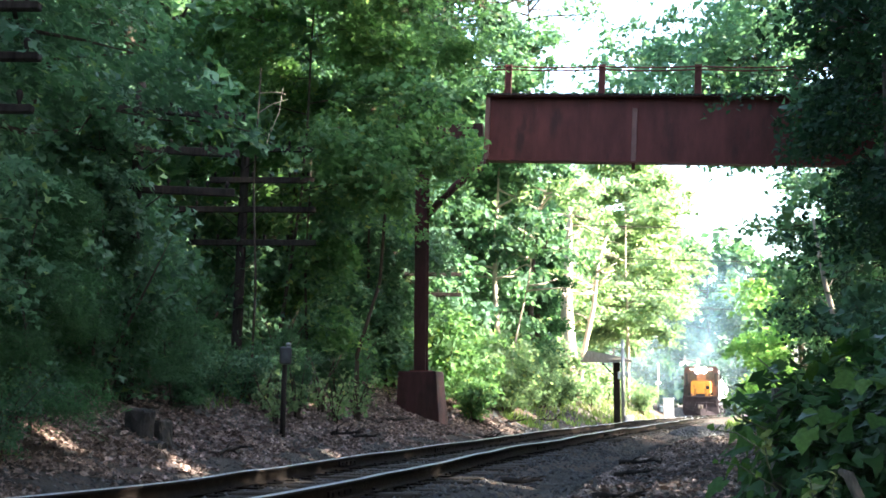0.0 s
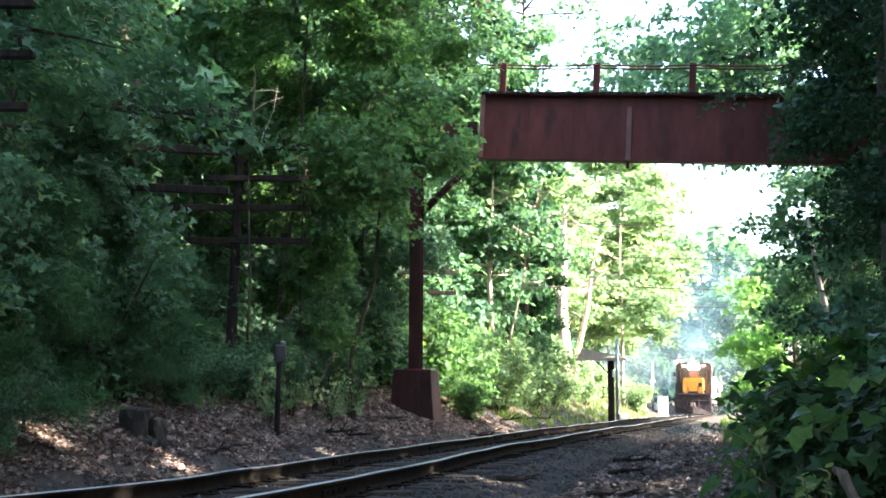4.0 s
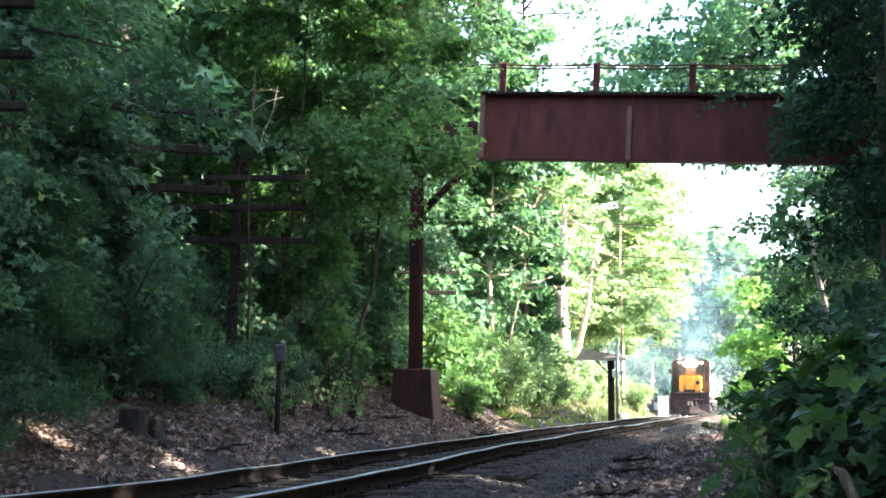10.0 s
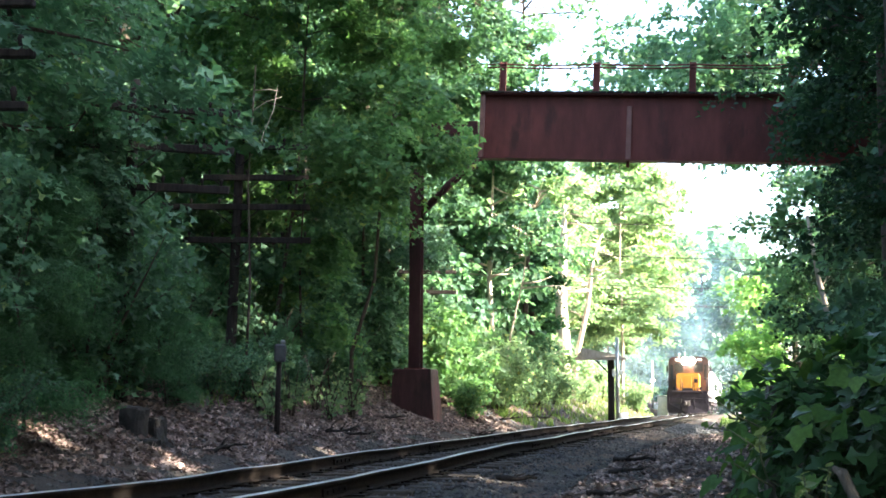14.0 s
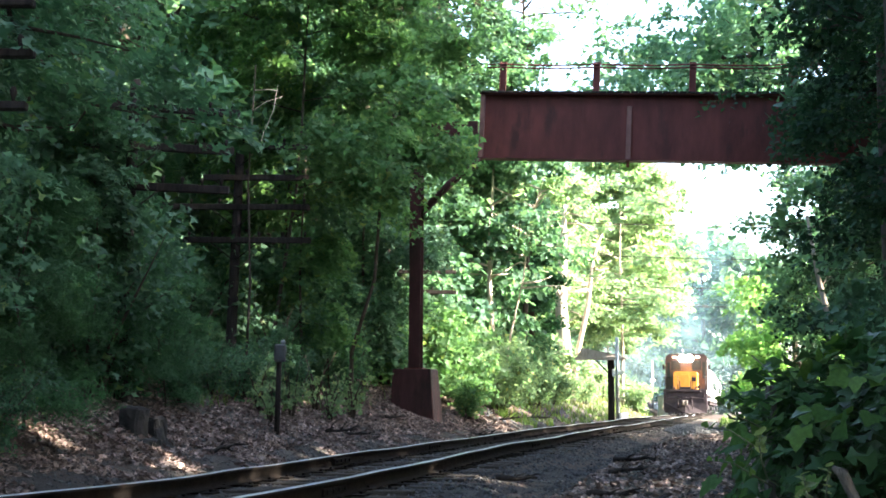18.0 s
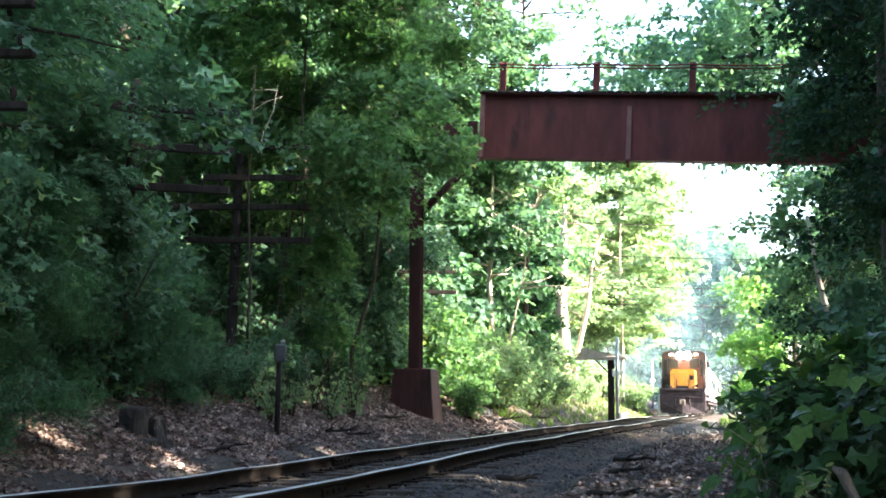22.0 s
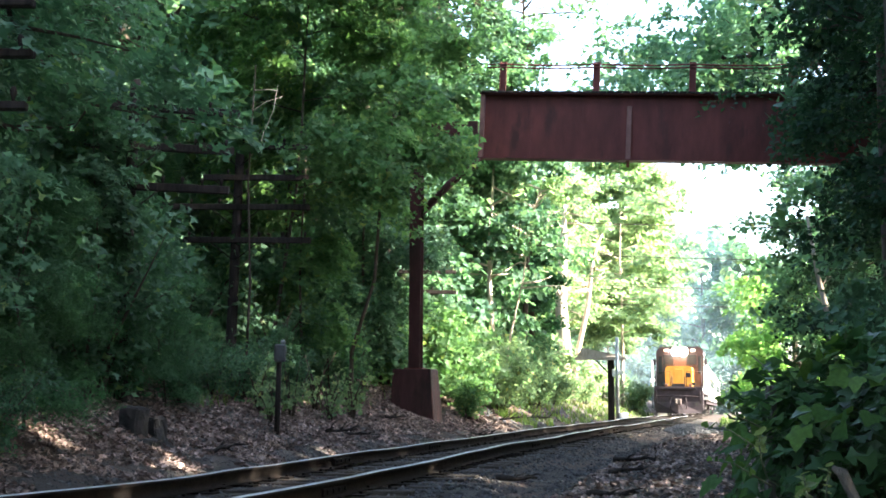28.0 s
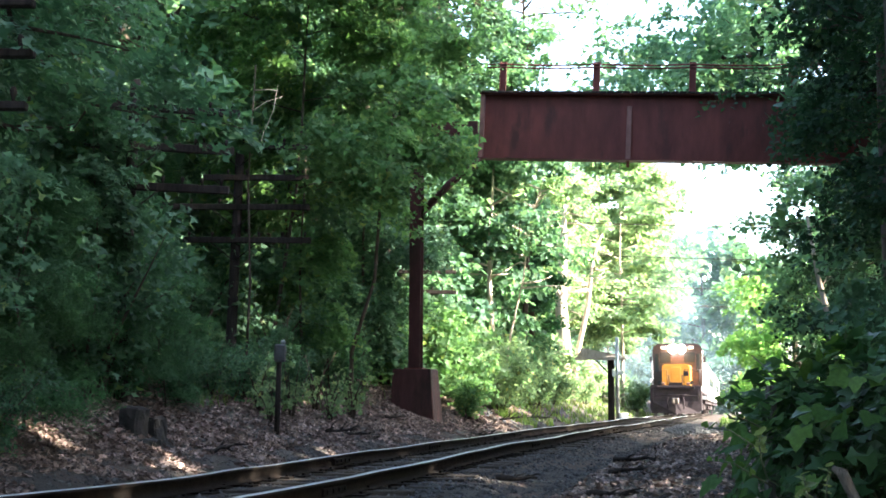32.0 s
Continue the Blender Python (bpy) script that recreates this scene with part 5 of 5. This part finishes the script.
# Far woods.
t_f = tree("far_tree", on_ground(22.0, 170.0), 35, 17.0, 1.0, 7.0, 240, 24, 0.95, LEAF_FAR, M_LEAF_MID, "distant tree closing the view down the line", group=G_FAR, spray=1.5)
for x, y, rz, k in ((39, 178, 50, 1.65), (31, 190, 20, 1.6), (46, 182, 100, 1.3), (13, 160, 150, 0.9), (3, 140, 200, 0.9), (-8, 125, 20, 1.3), (-20, 105, 70, 1.3), (-30, 85, 110, 1.3), (-22, 72, 160, 1.3), (-35, 60, 10, 1.4), (-13, 84, 240, 1.3), (55, 160, 60, 1.0), (75, 140, 170, 1.1), (-45, 42, 33, 1.4), (-38, 24, 80, 1.4), (22, 215, 200, 1.0)):
    copy_thing(t_f, grown(x, y, rz, k))
# Right of the track; unseen trees there and behind the camera add shade.
R_LBL = "tall dark tree with dense drooping foliage, screening sun and sky"
t_g = tree("shade_tree", on_ground(10.2, 17.0), 41, 13.0, 0.9, 3.9, 290, 92, 0.15, LEAF_FAR, M_LEAF_SHADED, R_LBL, group=G_RIGHT)
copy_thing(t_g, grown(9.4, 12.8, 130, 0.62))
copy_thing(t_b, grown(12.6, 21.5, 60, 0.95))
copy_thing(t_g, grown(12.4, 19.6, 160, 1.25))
tree("shade_tree", on_ground(10.8, 22.8), 48, 14.0, 7.3, 4.5, 560, 84, 0.16, LEAF_FAR, M_LEAF_SHADED, "dark tree with high dense branches over the bridge end", group=G_RIGHT, droop=0.6, flat=0.4)
copy_thing(t_b, grown(13.6, 24.8, 230, 1.0))
copy_thing(t_g, grown(12.2, 30.5, 80, 0.56))
copy_thing(t_g, grown(12.9, 34.0, 200, 0.6))
t_k = tree("shade_tree", on_ground(14.5, 21.0), 44, 20.0, 2.0, 5.4, 200, 34, 0.42, LEAF_FAR, M_LEAF_SHADED, R_LBL, group=G_RIGHT, spray=1.2)
# These copies stand out of view, added to keep sun and sky light off.
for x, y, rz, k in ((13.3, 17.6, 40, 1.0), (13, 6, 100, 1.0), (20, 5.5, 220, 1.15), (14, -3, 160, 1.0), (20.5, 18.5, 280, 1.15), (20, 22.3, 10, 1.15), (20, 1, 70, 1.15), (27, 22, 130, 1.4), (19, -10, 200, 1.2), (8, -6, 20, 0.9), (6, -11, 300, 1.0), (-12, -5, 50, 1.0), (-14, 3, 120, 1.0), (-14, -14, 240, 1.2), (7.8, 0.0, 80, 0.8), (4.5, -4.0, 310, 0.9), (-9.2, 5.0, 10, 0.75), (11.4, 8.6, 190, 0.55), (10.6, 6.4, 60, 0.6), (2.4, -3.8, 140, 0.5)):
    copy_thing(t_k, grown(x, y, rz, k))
# Mostly unseen high crowns, added overhead to block sun and sky.
t_n = tree("shade_tree", on_ground(20, 12.2), 46, 25.0, 16.5, 5.6, 200, 34, 0.44, LEAF_FAR, M_LEAF_SHADED, R_LBL, group=G_RIGHT, spray=1.2)
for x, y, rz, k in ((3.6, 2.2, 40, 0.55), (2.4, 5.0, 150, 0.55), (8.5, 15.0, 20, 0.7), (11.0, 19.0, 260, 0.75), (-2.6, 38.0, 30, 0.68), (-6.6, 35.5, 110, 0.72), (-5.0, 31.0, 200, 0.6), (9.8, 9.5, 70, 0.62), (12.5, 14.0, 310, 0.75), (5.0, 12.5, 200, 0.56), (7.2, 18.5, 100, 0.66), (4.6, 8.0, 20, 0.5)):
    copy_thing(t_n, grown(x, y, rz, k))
t_h = tree("roadside_tree", on_ground(16.3, 43.0), 42, 11.5, 3.0, 4.2, 210, 75, 0.24, LEAF_FAR, M_LEAF_LIGHT, "green tree overhanging the track beyond the bridge", group=G_RIGHT)
copy_thing(t_h, grown(15.9, 38.6, 250, 0.98))
copy_thing(t_h, grown(17.6, 47.0, 120, 0.95))
t_m = tree("roadside_tree", on_ground(15.9, 46.0), 45, 20.0, 11.9, 6.2, 560, 64, 0.29, LEAF_FAR, M_LEAF_LIGHT, "tall green tree with high branches overhanging the track", group=G_RIGHT, spray=1.15, lop=(-0.7, 0))
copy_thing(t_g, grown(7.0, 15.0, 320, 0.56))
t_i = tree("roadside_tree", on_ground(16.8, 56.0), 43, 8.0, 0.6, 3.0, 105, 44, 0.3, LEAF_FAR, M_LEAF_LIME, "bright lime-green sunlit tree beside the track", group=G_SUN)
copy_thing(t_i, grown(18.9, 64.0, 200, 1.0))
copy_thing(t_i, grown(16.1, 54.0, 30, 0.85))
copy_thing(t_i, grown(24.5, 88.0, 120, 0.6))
tree("overhanging_tree", on_ground(3.2, 46.5), 49, 21.0, 17.2, 3.2, 46, 34, 0.25, LEAF_FAR, M_LEAF_MID, "tall tree whose sparse top twigs overhang the track", group=G_SUN, trunk_r=0.13, lop=(0.5, 0), flat=0.35, spray=0.9)
copy_thing(t_i, grown(34, 92, 180, 0.8))
copy_thing(t_i, grown(42, 116, 270, 0.9))

# Undergrowth on the left bank.
s_a = shrub("understorey_shrub", on_ground(-5.6, 14.6), 51, 2.2, 1.2, 2200, 0.125, LEAF_LOBED, M_LEAF_DARK, "dense dark green undergrowth on the bank", group=G_UNDER)
s_b = shrub("understorey_shrub", on_ground(-5.6, 19.6), 52, 2.4, 1.3, 2200, 0.135, LEAF_LOBED, M_LEAF_MID, "dense green undergrowth on the bank", group=G_UNDER)
for src, spots in ((s_a, ((-4.95, 16.9, 60, 1.1), (-6.6, 13.4, 130, 1.0), (-5.2, 17.6, 200, 1.0), (-6.6, 16.0, 10, 1.2), (-3.9, 22.6, 80, 0.45), (-6.0, 19, 10, 1.3), (-2.4, 31.5, 170, 1.0), (-4.6, 12.2, 90, 0.45), (-5.1, 18.1, 70, 0.6), (-4.55, 20.3, 220, 0.55), (-3.7, 21.8, 300, 0.5), (-3.1, 23.4, 20, 0.5), (-4.9, 17.3, 160, 0.5), (-4.3, 19.4, 10, 0.4), (-6.0, 13.2, 300, 1.1), (-6.6, 14.2, 20, 1.3))),
                   (s_b, ((-4.1, 21.0, 70, 0.5), (-5.4, 24.6, 150, 1.2), (-3.6, 25.2, 250, 1.0), (-3.0, 28, 40, 1.0), (-2.6, 27.2, 80, 0.6), (-5.2, 27.0, 160, 1.3)))):
    for x, y, rz, k in spots:
        copy_thing(src, grown(x, y, rz, k))
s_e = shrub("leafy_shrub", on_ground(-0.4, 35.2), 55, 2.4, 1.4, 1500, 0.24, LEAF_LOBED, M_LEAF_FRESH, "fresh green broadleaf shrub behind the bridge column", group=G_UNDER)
for x, y, rz, k in ((-1.6, 34.0, 120, 1.0), (-0.5, 37.0, 20, 1.1), (0.6, 39.8, 200, 1.1), (0.9, 36.6, 80, 0.7), (0.75, 33.0, 30, 0.45), (0.7, 34.8, 140, 0.5)):
    copy_thing(s_e, grown(x, y, rz, k))
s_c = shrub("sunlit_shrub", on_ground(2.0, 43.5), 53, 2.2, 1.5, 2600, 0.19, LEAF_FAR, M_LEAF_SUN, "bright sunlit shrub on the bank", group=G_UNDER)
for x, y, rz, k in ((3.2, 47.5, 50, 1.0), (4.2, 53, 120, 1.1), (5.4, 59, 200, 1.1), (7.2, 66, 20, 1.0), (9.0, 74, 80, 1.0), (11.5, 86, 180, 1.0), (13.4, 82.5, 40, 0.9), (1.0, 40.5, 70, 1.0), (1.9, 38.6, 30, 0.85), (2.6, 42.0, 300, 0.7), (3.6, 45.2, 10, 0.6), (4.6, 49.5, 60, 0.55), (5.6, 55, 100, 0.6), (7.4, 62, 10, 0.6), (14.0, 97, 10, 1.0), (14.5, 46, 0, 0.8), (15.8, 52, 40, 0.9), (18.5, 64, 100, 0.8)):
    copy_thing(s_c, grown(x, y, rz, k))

t_q = tree("hemlock_sapling", on_ground(-4.75, 13.6), 61, 3.2, 0.3, 0.95, 190, 150, 0.085, LEAF_NEEDLE, M_LEAF_PINE, "soft dark hemlock sapling with fine drooping needle sprays", group=G_UNDER, trunk_r=0.025, spray=0.34, flat=0.3, tilt=0.5, droop=0.6)
for x, y, rz, k in ((-5.3, 15.2, 100, 1.1), (-4.75, 17.6, 200, 0.8), (-4.35, 18.8, 30, 0.6), (-4.75, 20.6, 140, 0.7), (-3.3, 23.0, 260, 0.5), (-2.5, 26.8, 70, 0.8), (-5.6, 17.2, 60, 1.2)):
    copy_thing(t_q, grown(x, y, rz, k))
for x, y, rz, k in ((3.95, 9.5, 40, 0.85), (5.15, 11.5, 150, 0.9), (5.75, 12.6, 260, 1.05)):
    copy_thing(s_a, grown(x, y, rz, k))

# Pale leaf colour stands in for sun patches on these saplings.
s_d = shrub("sapling", on_ground(-2.8, 22.2), 54, 1.2, 0.45, 230, 0.10, LEAF_LOBED, M_LEAF_SUN, "sparse sapling under the trees, leaves coloured as if sunlit", group=G_UNDER, stems=5)
for x, y, rz, k in ((-2.2, 23.6, 60, 0.9), (-1.9, 25.2, 150, 1.1), (-2.6, 24.4, 220, 1.2), (-3.0, 20.9, 300, 0.7), (-3.3, 21.5, 40, 0.9)):
    copy_thing(s_d, grown(x, y, rz, k))


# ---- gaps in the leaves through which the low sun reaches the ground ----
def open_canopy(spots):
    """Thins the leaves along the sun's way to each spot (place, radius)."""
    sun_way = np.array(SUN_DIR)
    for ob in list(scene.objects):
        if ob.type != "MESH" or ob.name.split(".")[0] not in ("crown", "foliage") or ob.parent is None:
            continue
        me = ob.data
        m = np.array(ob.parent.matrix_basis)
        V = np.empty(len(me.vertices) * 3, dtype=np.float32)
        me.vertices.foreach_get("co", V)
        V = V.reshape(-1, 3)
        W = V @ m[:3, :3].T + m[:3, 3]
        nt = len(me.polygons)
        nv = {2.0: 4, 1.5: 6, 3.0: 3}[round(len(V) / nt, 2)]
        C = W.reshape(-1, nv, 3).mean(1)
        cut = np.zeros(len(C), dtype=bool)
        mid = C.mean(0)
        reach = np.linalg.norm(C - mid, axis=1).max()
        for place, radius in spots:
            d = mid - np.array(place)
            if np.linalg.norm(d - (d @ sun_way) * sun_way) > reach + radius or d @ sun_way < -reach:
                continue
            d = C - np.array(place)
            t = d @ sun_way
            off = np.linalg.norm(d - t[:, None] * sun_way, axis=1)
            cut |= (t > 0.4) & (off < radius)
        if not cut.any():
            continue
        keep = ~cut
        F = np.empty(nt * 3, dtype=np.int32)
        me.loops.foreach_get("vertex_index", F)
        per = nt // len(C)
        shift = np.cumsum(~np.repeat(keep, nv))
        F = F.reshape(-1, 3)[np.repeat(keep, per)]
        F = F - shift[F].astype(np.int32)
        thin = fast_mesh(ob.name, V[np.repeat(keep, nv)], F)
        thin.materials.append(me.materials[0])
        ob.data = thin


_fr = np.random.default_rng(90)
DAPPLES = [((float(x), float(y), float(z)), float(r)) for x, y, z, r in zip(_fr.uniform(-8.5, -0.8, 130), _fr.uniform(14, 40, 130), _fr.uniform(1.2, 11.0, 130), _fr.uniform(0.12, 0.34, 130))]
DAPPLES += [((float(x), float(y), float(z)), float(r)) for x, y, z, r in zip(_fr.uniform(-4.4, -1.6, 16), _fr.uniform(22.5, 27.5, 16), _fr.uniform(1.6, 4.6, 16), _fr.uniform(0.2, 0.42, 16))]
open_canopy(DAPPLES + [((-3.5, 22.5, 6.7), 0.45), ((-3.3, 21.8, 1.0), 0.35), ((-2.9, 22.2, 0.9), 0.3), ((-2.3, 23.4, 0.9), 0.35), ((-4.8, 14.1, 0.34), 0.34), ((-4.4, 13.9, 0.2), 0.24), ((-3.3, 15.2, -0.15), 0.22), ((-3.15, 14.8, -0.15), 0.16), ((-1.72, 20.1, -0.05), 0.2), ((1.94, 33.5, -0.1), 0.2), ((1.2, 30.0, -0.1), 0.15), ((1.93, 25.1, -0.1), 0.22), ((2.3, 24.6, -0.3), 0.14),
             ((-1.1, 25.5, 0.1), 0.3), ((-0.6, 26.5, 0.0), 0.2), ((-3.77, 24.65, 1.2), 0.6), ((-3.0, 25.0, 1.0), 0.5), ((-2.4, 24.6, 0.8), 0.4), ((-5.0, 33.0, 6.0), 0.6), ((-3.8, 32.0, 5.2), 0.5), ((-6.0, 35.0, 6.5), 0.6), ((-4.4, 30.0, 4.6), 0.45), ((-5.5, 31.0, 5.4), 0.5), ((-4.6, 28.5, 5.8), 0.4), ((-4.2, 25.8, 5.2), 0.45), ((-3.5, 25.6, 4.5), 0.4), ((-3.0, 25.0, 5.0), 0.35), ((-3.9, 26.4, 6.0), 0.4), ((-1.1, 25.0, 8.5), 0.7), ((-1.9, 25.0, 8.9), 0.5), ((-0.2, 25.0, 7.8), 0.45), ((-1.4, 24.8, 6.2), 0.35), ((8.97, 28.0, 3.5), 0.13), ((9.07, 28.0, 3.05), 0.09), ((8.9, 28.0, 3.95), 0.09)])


# ---- litter: stones and dry leaves ----
def scatter(rng, n, smin, smax, ymin, ymax):
    y = ymin + (ymax - ymin) * rng.uniform(0, 1, n) ** 1.5
    s = rng.uniform(smin, smax, n)
    x = s / 0.967 + track_x(y)
    return np.stack([x, y, ground_z(x, y)], 1)


def patchy(P, level):
    """Keeps what lies in the thicker patches."""
    return P[lump(P[:, 0], P[:, 1], 0.55, 3.0) + 0.5 * lump(P[:, 0], P[:, 1], 0.2, 1.0) > level]


OCT_V = np.array([(1, 0, 0), (0, 1, 0), (-1, 0, 0), (0, -1, 0), (0, 0, 0.8), (0, 0, -0.8)], dtype=float)
OCT_F = np.array([(0, 1, 4), (1, 2, 4), (2, 3, 4), (3, 0, 4), (1, 0, 5), (2, 1, 5), (3, 2, 5), (0, 3, 5)])


def stones(name, rng, P, smin, smax, mat, label):
    n = len(P)
    s = rng.uniform(smin, smax, (n, 1, 1))
    V = P[:, None, :] + OCT_V[None] * s * rng.uniform(0.5, 1.3, (n, 6, 3)) + rng.normal(0, 0.15, (n, 6, 3)) * s
    F = OCT_F[None] + (np.arange(n) * 6)[:, None, None]
    return tagged(part(name, fast_mesh(name, V.reshape(-1, 3), F.reshape(-1, 3)), mat), label, "gravel", kind="stuff")


rng = np.random.default_rng(71)
stones("ballast", rng, scatter(rng, 18000, -3.3, 2.4, 7.5, 40), 0.014, 0.042, M_STONE, "dark grey crushed stone ballast between and beside the rails")
stones("near_gravel", rng, scatter(rng, 5000, -3.0, 8.0, -8, 8), 0.012, 0.035, M_STONE, "dark gravel beside the track")
stones("side_gravel", rng, scatter(rng, 7000, 2.2, 6.5, 7.5, 32), 0.010, 0.032, M_STONE, "dark gravel and cinders beside the track")
mound = scatter(rng, 7000, 1.4, 3.4, 36.0, 41.0)
_d = np.hypot(side_of(mound[:, 0], mound[:, 1]) - 2.35, (mound[:, 1] - 38.2) / 1.9)
mound = mound[_d < 0.85]
mound[:, 2] += 0.28 * (1 - (_d[_d < 0.85] / 0.85) ** 2)
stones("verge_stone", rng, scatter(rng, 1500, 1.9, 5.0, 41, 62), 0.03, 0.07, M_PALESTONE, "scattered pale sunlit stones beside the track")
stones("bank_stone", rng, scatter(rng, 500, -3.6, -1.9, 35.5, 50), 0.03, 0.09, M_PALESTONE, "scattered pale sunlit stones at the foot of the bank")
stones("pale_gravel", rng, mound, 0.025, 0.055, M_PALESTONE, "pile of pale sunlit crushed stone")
bank_litter = np.concatenate([patchy(scatter(rng, 26000, -3.4, -1.6, 8.0, 36), 0.1), scatter(rng, 36000, -7.0, -2.6, 8.0, 36)])
verge_litter = np.concatenate([scatter(rng, 20000, 2.4, 8.0, 8, 36), scatter(rng, 5000, -8, 9, -8, 8)])
for P, template, label in ((bank_litter, LEAF_LOBED, "dry brown fallen leaves covering the bank"), (verge_litter, LEAF_FAR, "dry brown fallen leaves strewn over the gravel")):
    P[:, 2] += 0.015
    V, F = leaf_cloud(rng, P, np.array([0, 0, 1.0]) + rng.normal(0, 0.5, (len(P), 3)), 0.088, template)
    tagged(part("leaf_litter", fast_mesh("leaf_litter", V, F), M_DEADLEAF), label, "leaf litter", kind="stuff")


def grass(name, rng, P, height, width, label):
    """Upright, leaning blades, one triangle each."""
    n = len(P)
    a = rng.uniform(0, 2 * math.pi, n)
    side = np.stack([np.cos(a), np.sin(a), np.zeros(n)], 1) * width * 0.5
    tip = P + np.concatenate([rng.normal(0, 0.3, (n, 2)) * height, (height * rng.uniform(0.5, 1.2, n))[:, None]], 1)
    V = np.stack([P - side, P + side, tip], 1).reshape(-1, 3)
    return tagged(part(name, fast_mesh(name, V, np.arange(3 * n).reshape(-1, 3)), M_GRASS), label, "grass", kind="stuff")


grass("bank_grass", rng, patchy(scatter(rng, 16000, -9.0, -2.3, 37, 90), 0.25), 0.28, 0.06, "sunlit weeds and grass on the bank beyond the bridge")
grass("verge_grass", rng, patchy(scatter(rng, 8000, 2.6, 12.0, 46, 100), 0.1), 0.28, 0.06, "sunlit weeds beside the track")
grass("shade_grass", rng, patchy(scatter(rng, 1800, -5.6, -4.2, 20, 33), 0.3), 0.24, 0.02, "thin pale grass below the trees by the bridge column")


# ---- what moves: the locomotive rolls towards the camera ----
FRONT = [(0.0, 104.2), (2.0, 102.2), (5.0, 99.2), (8.0, 96.1), (12.0, 91.6), (16.5, 86.7), (20.0, 82.9), (24.0, 78.9), (28.0, 75.2), (32.0, 71.8)]


def loco_pose(y, back=13.6):
    """Pose on the rails of a vehicle whose front stands at y."""
    a = Vector((float(track_x(y + 3.5)), y + 3.5, float(track_z(y + 3.5))))
    b = Vector((float(track_x(y + back * 0.967)), y + back * 0.967, float(track_z(y + back * 0.967))))
    fwd = (a - b).normalized()
    right = fwd.cross(Vector((0, 0, 1))).normalized()
    up = right.cross(fwd)
    m = Matrix((right, fwd, up)).transposed().to_4x4()
    return Matrix.Translation(a + fwd * 3.6) @ m


def front_y(t):
    """Smooth run through the known places."""
    ts, ds = [r[0] for r in FRONT], [r[1] for r in FRONT]
    c = np.polyfit(ts, ds, 4)
    return float(np.polyval(c, t))


def motions():
    times = [k * 0.5 for k in range(65)]
    walk(loco, [(t, loco_pose(front_y(t))) for t in times])
    walk(smoke, [(t, loco_pose(front_y(t))) for t in times])
    for k, w in enumerate(WISPS):
        home = w.location.copy()
        walk(w, [(t, Matrix.Translation(home + Vector((0.25 * math.sin(0.35 * t + k), 0, 0.02 * t + 0.2 * math.sin(0.5 * t + 2 * k))))) for t in range(0, 33, 2)])
    for k, c in enumerate(coaches):
        walk(c, [(t, loco_pose(front_y(t) + (17.9 + 24.6 * k) * 0.967, 20.4)) for t in times])
    for w in WHEELS + SMALL_WHEELS:
        home, r = w.location.copy(), w.location.z
        rows = []
        for k in range(129):
            t = k * 0.25
            rolled = (front_y(0.0) - front_y(t)) * 1.03
            rows.append((t, Matrix.Translation(home) @ Matrix.Rotation(-rolled / r, 4, "X")))
        walk(w, rows)


motions()
